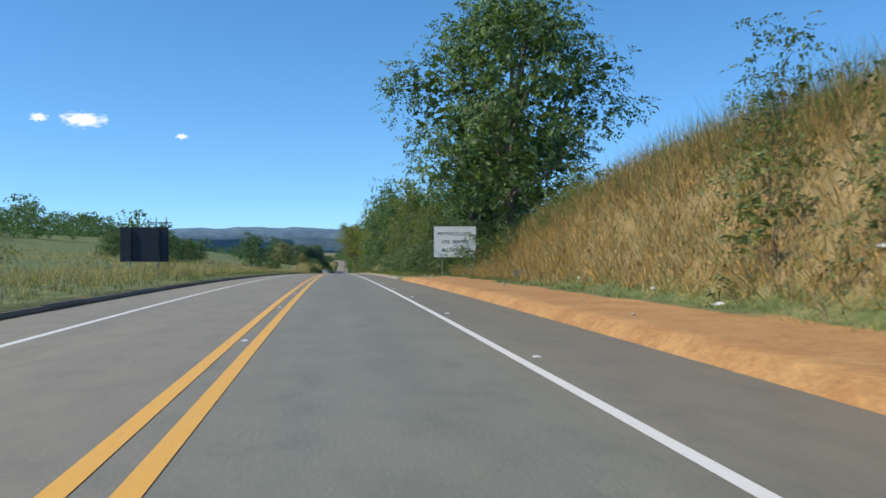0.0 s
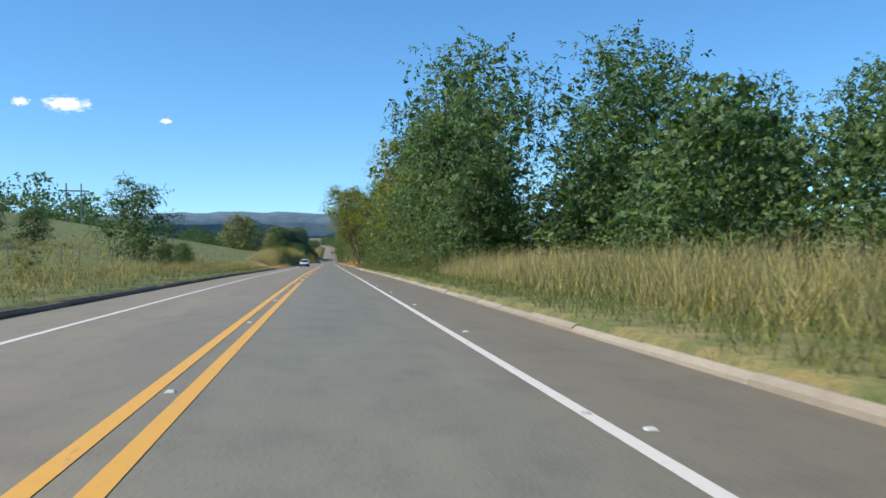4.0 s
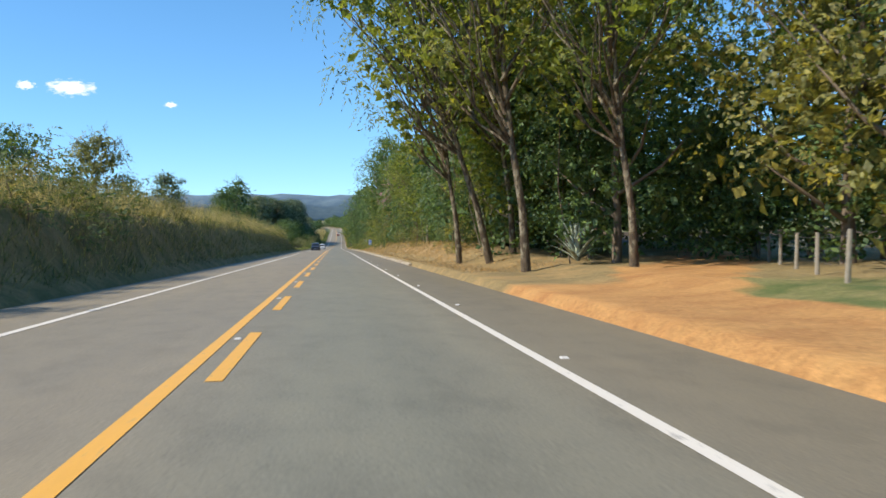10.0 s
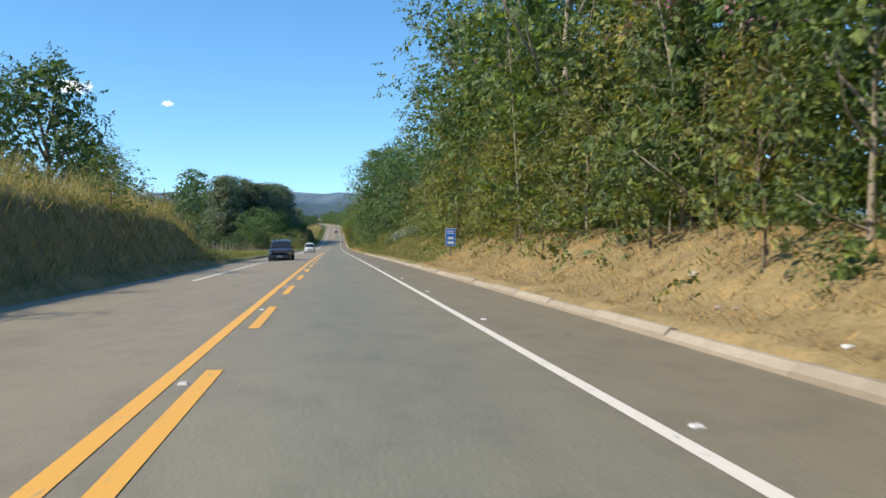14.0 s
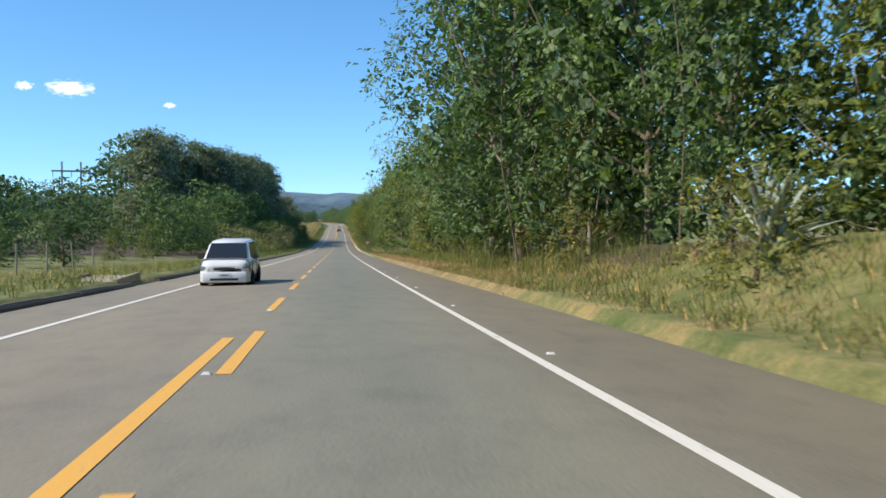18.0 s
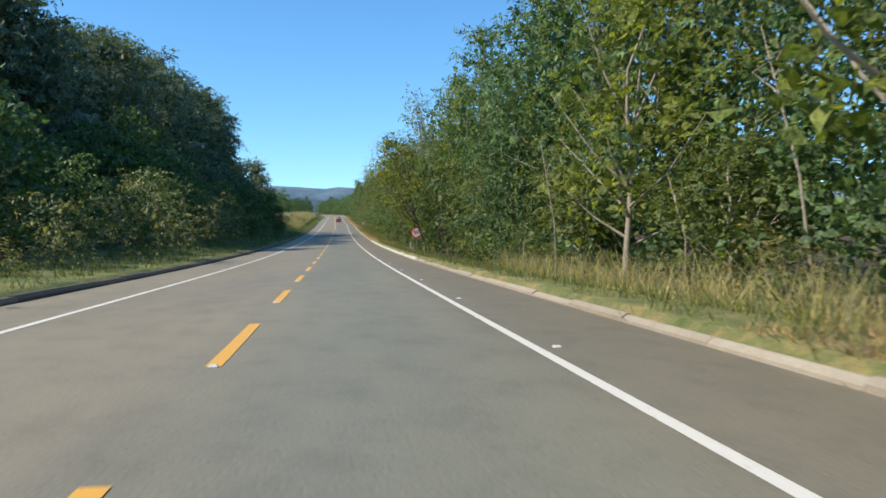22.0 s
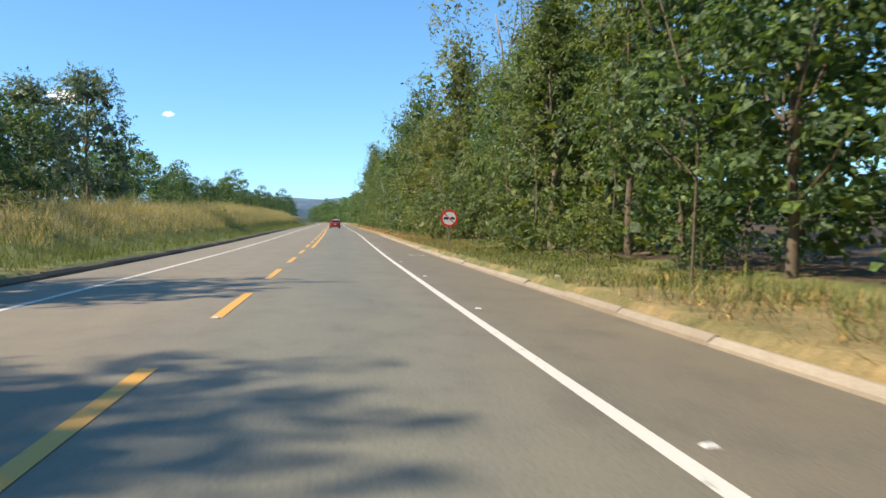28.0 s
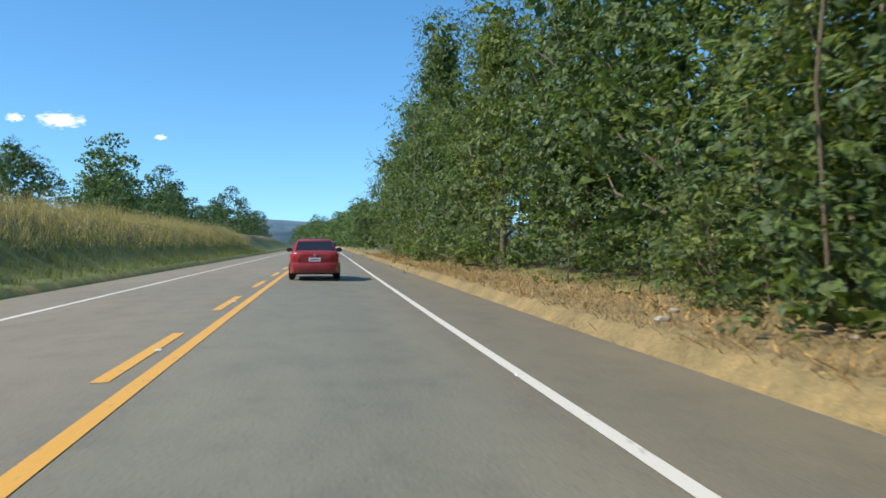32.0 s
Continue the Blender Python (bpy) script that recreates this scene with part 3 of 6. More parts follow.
def leaf_sprays(rng, mids, sizes, twigs, per, leaf, slim, droop, reach, flat):
    """Twigs on the upper dome of each clump, with leaves in two rows along them."""
    n = len(mids) * twigs
    c, k = np.repeat(np.asarray(mids), twigs, 0), np.repeat(np.asarray(sizes), twigs)[:, None]
    v = rng.normal(size=(n, 3))
    v[:, 2] = v[:, 2] * 0.75 + 0.32
    v /= np.linalg.norm(v, axis=1, keepdims=True)
    base = c + v * k * (1, 1, flat) * rng.uniform(0.5, 0.95, (n, 1))
    d = v + rng.normal(size=(n, 3)) * 0.45
    d[:, 2] -= droop
    d /= np.linalg.norm(d, axis=1, keepdims=True)
    up = v * 0.9 + rng.normal(size=(n, 3)) * 0.3 + (0, 0, 0.6)
    side = np.cross(d, up)
    side /= np.linalg.norm(side, axis=1, keepdims=True) + 1e-6
    length = reach * rng.uniform(0.6, 1.3, (n, 1))
    out = []
    for j in range(per):
        f = (j + 0.6) / per
        sign = 0 if j == per - 1 else (1 if j % 2 else -1)
        p = base + d * length * f - np.array((0, 0, 0.4 * droop * f * f)) * length
        w = d * 0.55 + side * sign * 0.85 + rng.normal(size=(n, 3)) * 0.25 - (0, 0, 0.2)
        w /= np.linalg.norm(w, axis=1, keepdims=True)
        s = np.cross(w, up + rng.normal(size=(n, 3)) * 0.35)
        s /= np.linalg.norm(s, axis=1, keepdims=True) + 1e-6
        face = np.cross(s, w)
        L = leaf * rng.uniform(0.65, 1.3, (n, 1))
        W = L * slim * 0.5
        out.append(np.stack([p, p + w * L * 0.45 + s * W + face * W * 0.3, p + w * L - face * L * 0.14, p + w * L * 0.45 - s * W + face * W * 0.3], 1))
    return np.concatenate(out)


def make_tree(seed, height, spread, crown_from, clumps, twigs, leaf=0.26, mat=None, bark=None, lean=0.0, shape="oval", trunk_r=None, forks=5, clump_r=1.3, fill=22, low=0,
              per=6, slim=0.48, droop=0.45, reach=0.7, flat=0.62, stems=0, bare=0, inner=18, bough=0.62, split=0):
    """One kind of tree: trunk with limbs, and a crown of domed leaf clumps with shaded hollows between them."""
    rng = np.random.default_rng(seed)
    r0 = trunk_r or height * 0.016
    tubes = []
    top = Vector((lean * height, 0, height * 0.85))
    stem = [Vector((0, 0, -0.5))]
    for i in range(1, 7):
        f = i / 6
        stem.append(Vector((top.x * f + rng.normal() * 0.22 * f, rng.normal() * 0.3 * f, top.z * f)))
    sides = 4 if height < 4 else 8
    tubes.append(tube(stem, [r0 * (1.3 if i == 0 else 1 - 0.75 * i / 6) for i in range(7)], sides))
    mids = []
    for k in range(clumps):
        f = (k + 0.5) / clumps
        a = k * 2.39996 + rng.normal() * 0.3
        h = crown_from + (1 - crown_from) * f ** 0.9
        g = (h - crown_from) / max(1e-6, 1 - crown_from)
        w = {"oval": math.sin(math.pi * min(1, 0.16 + 0.80 * g)) ** 0.7, "wall": (1 - g ** 3) ** 0.5 * 0.95 + 0.05, "flat": (0.35 + 0.65 * g) * (1 - max(0, g - 0.8) * 2.5), "cone": 1.05 - g}[shape]
        rad = spread * w * (0.35 + 0.72 * math.sqrt(rng.random()))
        mids.append(Vector((math.cos(a) * rad + lean * height * h, math.sin(a) * rad, height * h + rng.normal() * 0.5)))
    for k in range(forks):
        m = mids[min(len(mids) - 1, int((k + 0.5) / forks * len(mids)))]
        h0 = max(crown_from * 0.7, 0.55 * m.z / height) * height
        base = Vector(stem[0]).lerp(top, min(0.95, h0 / top.z))
        bend = base.lerp(m, 0.5) + Vector((rng.normal() * 0.2, rng.normal() * 0.2, -0.08 * (m - base).length))
        thick = 0.5
        if k < low:  # main stems that part near the ground
            a, thick = 2.1 * k + 0.5, 0.85
            base, rise = Vector((0, 0, 0.04 * height)), Vector((math.cos(a), math.sin(a), 0))
            tubes.append(tube([base, base.lerp(m, 0.16) + rise * 0.25, base.lerp(m, 0.36) + rise * 0.9, base.lerp(m, 0.55) + rise * 0.7], [r0 * 0.9, r0 * 0.8, r0 * 0.65, r0 * 0.5], sides))
            base = base.lerp(m, 0.55) + rise * 0.7
            bend = base.lerp(m, 0.5)
        tubes.append(tube([base, bend, m], [r0 * thick, r0 * 0.3, r0 * 0.08], sides - 2 if sides > 4 else 3))
        for q in sorted(mids, key=lambda c: (c - m).length)[1:1 + split]:
            mid = bend.lerp(q, 0.5) + Vector((rng.normal() * 0.15, rng.normal() * 0.15, -0.1))
            tubes.append(tube([bend, mid, q], [r0 * 0.26, r0 * 0.15, r0 * 0.05], 5))
    for k in range(stems):  # thin stems that rise outside the leaves
        a, r = rng.uniform(0, math.tau), spread * rng.uniform(0.55, 0.95)
        foot = Vector((math.cos(a) * r * 0.75, math.sin(a) * r * 0.75, -0.3))
        head = Vector((math.cos(a + 0.2) * r * 1.05, math.sin(a + 0.2) * r * 1.05, height * rng.uniform(0.4, 0.8)))
        mid = foot.lerp(head, 0.5) + Vector((rng.normal() * 0.3, rng.normal() * 0.3, 0))
        tubes.append(tube([foot, mid, head], [0.04, 0.034, 0.012], 5))
        for _ in range(3):
            p = mid.lerp(head, rng.uniform(0.1, 0.8))
            tubes.append(tube([p, p + Vector((rng.normal() * 0.5, rng.normal() * 0.5, 0.5)), p + Vector((rng.normal() * 1.0, rng.normal() * 1.0, 1.1))], [0.022, 0.015, 0.006], 3))
    for k in range(bare):  # leafless twigs that stick out of the crown
        m = mids[int(rng.integers(len(mids)))]
        out = Vector((m.x - lean * m.z, m.y, 0.25 * height)).normalized()
        tip = m + out * clump_r * rng.uniform(0.9, 1.5)
        tubes.append(tube([m, m.lerp(tip, 0.55) + Vector((rng.normal() * 0.2, rng.normal() * 0.2, 0.1)), tip], [0.03, 0.02, 0.006], 3))
        tubes.append(tube([m.lerp(tip, 0.5), tip + Vector((rng.normal() * 0.5, rng.normal() * 0.5, rng.normal() * 0.3))], [0.018, 0.006], 3))
    V, F = join_tubes(tubes)
    trunk = mesh_of("trunk", V, F, bark or BARK, True)
    out, sizes = [], [clump_r * rng.uniform(0.6, 1.45) for _ in mids]
    if per:
        out.append(leaf_sprays(rng, mids, sizes, twigs, per, leaf, slim, droop, reach, flat))
    for m, k in zip(mids, sizes):
        radii = (k * rng.uniform(0.8, 1.2), k * rng.uniform(0.8, 1.2), k * rng.uniform(0.4, 0.7))
        if not per:
            out.append(leaf_quads(rng, shell_points(rng, m, radii, twigs), leaf, leaf * 0.62, 0.3, 0.5, m))
        if fill:
            card = min(k * 0.24, 0.34)
            out.append(leaf_quads(rng, shell_points(rng, m, np.asarray(radii) * 0.8, fill, 0.3), card, card * 0.55, 0.35, 0.6, m))
        if inner:  # leafy boughs in the shade between the clump and the stem
            axis = np.array((lean * m.z, 0, m.z - 0.2 * k))
            at = axis + (np.asarray(m) - axis) * rng.uniform(0.35, 0.92, (inner, 1)) + rng.normal(0, 0.28 * k, (inner, 3)) - (0, 0, 0.25 * k)
            out.append(leaf_quads(rng, at, min(0.62 * k, bough), min(0.4 * k, 0.62 * bough), 0.2, 0.2))
    quads = np.concatenate(out)
    return trunk, quads_mesh("crown", quads, mat or LEAF), quads


def tree_of(kind, label, category, name, group, crown_name, trunk_name):
    top = new(name)
    top.empty_display_size = 0.5
    child(trunk_name, kind[0], top)
    child(crown_name, kind[1], top)
    return tagged(top, label, category, group)


def place(proto, s, u, turn=0.0, size=1.0, dz=0.0, high=1.0, label=""):
    x, y, z = on_ground(s, u, dz)
    ob = copy_thing(proto, pose(x, y, z, 0, 0, turn))
    ob.scale = (size, size, size * high)
    return tagged(ob, label)


def drop(proto):
    for o in (*proto.children_recursive, proto):
        bpy.data.objects.remove(o)


KINDS = {
    "tall": (make_tree(1, 16, 4.3, 0.12, 42, 22, 0.24, LEAF, PALE_BARK, 0.02, "oval", 0.20, 9, 1.6, stems=1, bare=2), "tall broad-leaved forest tree with a green crown"),
    "tall_dark": (make_tree(2, 16, 4.7, 0.08, 42, 22, 0.24, LEAF_DARK, BARK, -0.02, "oval", 0.22, 9, 1.7, stems=1, bare=2), "tall forest tree with a dense dark green crown"),
    "wall": (make_tree(3, 10, 3.3, 0.12, 34, 23, 0.21, LEAF, BARK, 0.0, "wall", 0.13, 8, 1.3, stems=1, bare=2), "leafy roadside tree with green foliage down to the ground"),
    "wall_b": (make_tree(4, 8.5, 3.1, 0.05, 30, 23, 0.21, LEAF, PALE_BARK, 0.03, "wall", 0.12, 8, 1.25, stems=1, bare=2, slim=0.34, droop=0.7), "bushy green tree at the forest edge"),
    "wall_c": (make_tree(16, 9.5, 3.2, 0.2, 32, 23, 0.21, LEAF_DARK, BARK, -0.03, "oval", 0.13, 8, 1.35, stems=1, bare=2), "bushy dark green tree at the forest edge"),
    "warm": (make_tree(5, 9, 3.4, 0.08, 32, 23, 0.20, LEAF_WARM, BARK, 0.0, "oval", 0.15, 8, 1.25, stems=1, bare=8, slim=0.34, droop=0.65), "roadside tree with yellowing green leaves"),
    "warm_tall": (make_tree(18, 15, 4.6, 0.14, 42, 22, 0.22, LEAF_WARM, BARK, 0.0, "oval", 0.2, 9, 1.5, bare=6), "tall tree with yellowing green leaves"),
    "plume": (make_tree(24, 13, 4.4, 0.25, 40, 14, 0.19, LEAF_FRESH, PALE_BARK, -0.06, "oval", 0.15, 12, 1.5, fill=0, per=13, slim=0.2, droop=0.8, reach=1.25, flat=0.45, stems=2), "tree with feathery drooping yellow-green fronds"),
    "airy": (make_tree(6, 15, 4.8, 0.45, 36, 9, 0.24, LEAF_PALE, PALE_BARK, 0.05, "flat", 0.18, 14, 1.3, 6, split=2, bare=4, inner=0), "tall thin-crowned tree with bare pale limbs"),
    "pine": (make_tree(7, 12, 3.2, 0.05, 36, 22, 0.21, LEAF, BARK, 0.0, "cone", 0.16, 8, 1.25, stems=2, slim=0.34), "slender green tree tapering to its top"),
    "round": (make_tree(8, 9, 4.2, 0.08, 34, 18, 0.29, LEAF_DARK, BARK, 0.0, "oval", 0.20, 8, 1.55), "rounded dark green field tree"),
    "pale": (make_tree(17, 7.5, 4.2, 0.08, 40, 24, 0.25, LEAF_PALE, BARK, 0.0, "oval", 0.18, 8, 1.3, bare=8), "rounded grey-green field tree"),
    "canopy": (make_tree(13, 17, 4.3, 0.44, 44, 15, 0.24, LEAF_FRESH, TRUNK_BARK, -0.13, "oval", 0.17, 14, 1.6, 14, split=2, per=7, slim=0.26, droop=0.7, reach=0.95, flat=0.5), "tall roadside tree with a bare trunk and spreading green crown"),
    "wood": (make_tree(12, 14, 4.8, 0.04, 40, 19, 0.38, LEAF_HAZE, BARK, 0.0, "wall", 0.22, 6, 1.8, 30, bough=1.1, slim=0.55), "dense dark green tree of the wood beside the road"),
    "gallery": (make_tree(14, 22, 6.0, 0.05, 62, 19, 0.42, LEAF_HAZE, PALE_BARK, 0.0, "wall", 0.34, 12, 2.1, 36, slim=0.55, reach=0.9, stems=1, bare=6, bough=1.3), "very tall dense dark tree of the valley forest"),
    "shrub": (make_tree(10, 2.6, 1.5, 0.02, 13, 9, 0.17, LEAF, BARK, 0.0, "wall", 0.04, 4, 0.62, 6, per=6, reach=0.45, inner=2), "leafy green shrub in roadside grass"),
    "shrub_warm": (make_tree(11, 2.2, 1.3, 0.02, 11, 9, 0.15, LEAF_WARM, BARK, 0.0, "wall", 0.04, 4, 0.58, 6, per=6, reach=0.4, inner=2), "yellowish shrub in dry roadside grass"),
}
FAR_TREE = make_tree(9, 12, 4.6, 0.0, 20, 58, 0.72, LEAF_DARK, BARK, 0.0, "wall", 0.2, 3, 2.0, 0, per=0, inner=0)
HAZY_TREE = make_tree(15, 12, 5.0, 0.02, 16, 21, 0.95, LEAF_DARK, BARK, 0.0, "wall", 0.2, 2, 2.4, 0, per=0, inner=0)
BACK_TREE = make_tree(25, 16, 4.4, 0.25, 28, 9, 0.41, LEAF, BARK, 0.0, "oval", 0.2, 4, 1.7, 8, per=5, inner=6, bough=0.8)
COARSE_TREE = make_tree(19, 12, 4.8, 0.05, 12, 8, 1.8, LEAF_DARK, BARK, 0.0, "wall", 0.2, 2, 2.4, 0, per=0, inner=0)
PROTO = {}
for key, (pair, text) in KINDS.items():
    shrub = key.startswith("shrub")
    PROTO[key] = tree_of(pair, text, "shrub" if shrub else "tree", "shrub" if shrub else "tree", "shrubs along the road" if shrub else "trees along the road",
                         "foliage" if shrub else "crown", "stem" if shrub else "trunk")

rng = random.Random(7)


def stand(kinds, s0, s1, gap, u0, u1, sizes, skip=(), high=(0.82, 1.28)):
    """A row of trees between two stations, at varied offsets and sizes."""
    s = s0
    while s < s1:
        if not any(a <= s <= b for a, b in skip):
            place(PROTO[rng.choice(kinds)], s + rng.uniform(-0.3, 0.3) * gap, rng.uniform(u0, u1), rng.uniform(0, 360), rng.uniform(*sizes), 0, rng.uniform(*high))
        s += gap * rng.uniform(0.8, 1.2)


def woods(name, label, rows, kind=FAR_TREE, mat=LEAF_DARK):
    """Far or hidden rows of trees, which nobody could count, as one mesh."""
    parts = []
    for s0, s1, gap, u0, u1, size0, size1 in rows:
        s = s0
        while s < s1:
            u = rng.uniform(u0, u1)
            k, a = rng.uniform(size0, size1), rng.uniform(0, math.tau)
            q = kind[2] * (k, k, k * rng.uniform(0.85, 1.15))
            c, n = math.cos(a), math.sin(a)
            parts.append(np.stack([q[..., 0] * c - q[..., 1] * n, q[..., 0] * n + q[..., 1] * c, q[..., 2]], -1) + on_ground(s, u))
            s += gap * rng.uniform(0.7, 1.3)
    tagged(new(name, quads_mesh(name, np.concatenate(parts), mat)), label, "woods", "", "stuff")


# forest on the right, stretch by stretch
stand(("wall_b", "wall_c", "wall"), 72, 88, 2.8, 10.0, 11.8, (0.44, 0.56), (), (0.85, 1.05))
stand(("wall_b", "wall_c"), 72, 100, 5, 13, 15.5, (0.55, 0.75), (), (0.85, 1.05))
stand(("wall_b", "wall", "wall_c"), 86, 104, 4.6, 9.4, 11.0, (0.5, 0.72))
stand(("wall", "wall_b", "wall_c"), 104, 110, 2.2, 9.8, 11.4, (0.62, 0.8))
stand(("wall_c", "wall"), 94, 110, 4.0, 11.4, 12.6, (0.7, 0.8))
place(PROTO["plume"], 108.5, 11.4, 40, 0.9)
place(PROTO["plume"], 98, 12.5, 160, 0.75)
stand(("wall", "wall_c", "wall_c", "plume"), 161, 248, 5.6, 9.9, 11.2, (0.6, 1.08))
stand(("wall_b", "wall", "wall_c"), 247, 268, 2.3, 9.4, 10.8, (0.27, 0.36), (), (0.85, 1.1))
stand(("wall_b", "wall"), 247, 262, 4, 12.2, 14, (0.4, 0.5))
stand(("tall", "tall_dark", "warm"), 265, 312, 8.5, 15.5, 18, (0.9, 1.1), ((271, 303),))
stand(("wall", "plume", "wall_c"), 313, 372, 6.1, 9.7, 11.0, (0.6, 1.08), ((353, 366),))
for s, u, a in ((356, 11.6, 15), (363.5, 12.0, 30), (369, 12.4, 0)):
    place(PROTO["canopy"], s, u, a, 0.75, 0, 0.9, "leaning tree whose crown hangs over the straw bank")
stand(("wall", "warm", "wall_b"), 374, 440, 5.2, 10.8, 12.8, (0.75, 1.0))
stand(("warm", "wall_b", "warm"), 440, 500, 5.4, 13.4, 15.2, (0.7, 0.9))
stand(("wall_c", "wall_b"), 502, 552, 6, 10.2, 11.7, (0.65, 0.9))
stand(("warm", "wall_b", "wall_c"), 538, 563, 3.6, 9.8, 13.0, (0.7, 1.0))
stand(("wall", "wall_c", "tall"), 545, 566, 5.5, 14.5, 18, (0.8, 1.0))
stand(("wall_b", "plume", "wall_c"), 592, 690, 6.1, 10.0, 11.4, (0.6, 1.08), ((636, 664),))
stand(("wall_c", "wall", "wall_b"), 638, 664, 5.5, 11.8, 12.8, (0.75, 1.0))
stand(("tall", "airy", "tall_dark", "plume"), 600, 700, 8, 12.5, 16, (0.85, 1.0))
stand(("wall", "wall_b", "pine", "wall_c"), 692, 960, 5.4, 9.3, 10.7, (0.66, 1.12), ((793.5, 803),))
stand(("shrub", "wall_b"), 790, 814, 2.2, 10.0, 11.6, (0.3, 0.42))
stand(("wall", "wall_c"), 793, 806, 2.6, 11.4, 12.6, (0.8, 1.0))
stand(("wall_b", "wall", "plume"), 309, 336, 2.8, 10.3, 11.8, (0.48, 0.75), (), (0.9, 1.2))
for s, u, a, k in ((309.5, 11.6, 20, 0.8), (313.0, 12.4, 140, 0.9), (305.5, 14.0, 250, 0.85), (318.5, 11.0, 80, 0.75)):
    place(PROTO["plume"], s, u, a, k)
stand(("warm", "wall_b", "warm"), 374, 436, 5.0, 9.2, 10.4, (0.38, 0.6))
stand(("shrub_warm", "shrub"), 376, 436, 4.5, 8.3, 9.4, (0.6, 1.1))
# woods on the left
stand(("shrub", "shrub_warm", "shrub"), 276, 434, 6.5, -9.4, -7.8, (0.45, 0.95), (), (0.6, 0.9))
stand(("shrub", "shrub"), 268, 300, 3.0, -8.6, -6.9, (0.5, 0.8), (), (0.5, 0.8))
stand(("shrub", "wall_c"), 686, 768, 5.0, -13.5, -8.6, (0.25, 0.7), (), (0.7, 1.0))
stand(("wall_b", "shrub", "round"), 515, 640, 8.0, -28, -16, (0.25, 0.45))
stand(("gallery",), 640, 690, 6.2, -37, -28, (0.85, 1.02), (), (0.9, 1.1))
stand(("gallery",), 660, 684, 7.0, -28, -24, (0.85, 0.98), (), (0.95, 1.1))
stand(("gallery",), 684, 722, 7.5, -25, -21.5, (0.85, 1.0), (), (0.9, 1.1))
stand(("gallery",), 724, 748, 7.5, -24.5, -21.5, (0.85, 0.96), (), (0.9, 1.02))
stand(("gallery",), 700, 756, 11, -31, -27, (0.9, 1.0), (), (0.9, 1.05))
for s, u, a in ((728.5, -21.2, 20), (736.5, -22.0, 140), (744.5, -21.4, 260)):
    place(PROTO["gallery"], s, u, a, 0.93, 0, 1.03)
place(PROTO["gallery"], 756.5, -23.2, 70, 0.88)
place(PROTO["gallery"], 764.0, -25.0, 10, 0.62)
stand(("wood", "round", "wood"), 684, 752, 6.0, -17.5, -14.5, (0.42, 0.58), (), (0.8, 1.1))
stand(("wood", "round", "wall_c"), 752, 776, 4.5, -21, -16.5, (0.8, 1.0), (), (0.8, 1.1))
stand(("wood", "round", "wall_c"), 776, 818, 3.6, -26, -18.5, (0.62, 0.88), (), (0.8, 1.1))
stand(("wood", "round"), 760, 840, 7.5, -30, -21, (0.68, 0.9))
stand(("shrub", "shrub_warm", "shrub"), 556, 800, 9, -11.0, -8.6, (0.5, 1.0), (), (0.5, 0.9))
for s, u, k in ((186, -13.5, 0.28), (190, -12.2, 0.3), (194, -13.0, 0.34), (198, -15.0, 0.32), (192, -16.5, 0.36)):
    place(PROTO["wall_c"], s, u, s * 31 % 360, k, -0.2, 0.8, "dark green shrub in the pasture hollow")
stand(("round", "wall_c"), 150, 215, 5, -42, -28, (0.36, 0.58))
woods("undergrowth", "low dark leafy undergrowth behind the first trees", ((161, 248, 4.0, 11.4, 13.2, 0.3, 0.45), (314, 352, 3.2, 11.5, 13.5, 0.32, 0.45), (352, 372, 4.0, 12.8, 14.0, 0.3, 0.42), (284, 314, 3.0, 16, 22, 0.35, 0.5), (500, 564, 4.0, 11.8, 13.5, 0.3, 0.45), (118, 166, 2.2, 15, 22, 0.42, 0.65), (360, 382, 1.6, 10.6, 12.2, 0.32, 0.5), (382, 446, 3.0, 11.0, 13.0, 0.32, 0.46), (446, 502, 2.6, 13.0, 15.5, 0.3, 0.45), (303, 320, 1.6, 11.6, 15.0, 0.36, 0.55), (560, 600, 4.0, 13.0, 15.5, 0.3, 0.45), (600, 700, 4.0, 11.8, 13.6, 0.35, 0.5), (700, 900, 3.6, 11.2, 12.8, 0.32, 0.48)))
woods("undergrowth", "low leafy growth at the foot of the roadside row", ((806, 884, 1.5, 8.9, 10.2, 0.8, 1.25), (57, 73, 0.9, 8.6, 11.6, 0.6, 1.0), (66, 112, 1.0, 7.9, 9.0, 0.5, 0.8)), KINDS["shrub"][0], LEAF)
woods("back_row", "tall green trees rising behind the roadside row", ((700, 800, 9.5, 13, 15.5, 0.75, 1.15), (824, 960, 9.5, 13, 15.5, 0.75, 1.15), (790, 826, 5, 13.5, 17, 0.6, 0.75), (965, 1060, 13, 14, 18, 0.7, 0.9)), BACK_TREE, LEAF)
woods("back_row", "tall dark trees rising behind the roadside row", ((155, 172, 3.2, 15, 24, 0.75, 0.95), (160, 190, 4.5, 12, 15, 0.8, 1.0), (188, 246, 6.5, 12, 15, 0.9, 1.15), (314, 372, 9, 12, 15, 0.85, 1.1), (372, 438, 5, 13, 16, 0.8, 1.0), (440, 482, 5, 16, 20, 0.55, 0.75), (350, 370, 5, 14, 16, 0.6, 0.8), (486, 548, 6, 12, 16, 0.85, 1.0), (98, 110, 4, 13, 16.5, 0.5, 0.62), (436, 500, 5, 14.5, 18, 0.65, 0.85), (592, 640, 8, 13, 16, 0.75, 0.9), (640, 700, 5, 13, 16, 0.75, 0.9)), BACK_TREE)
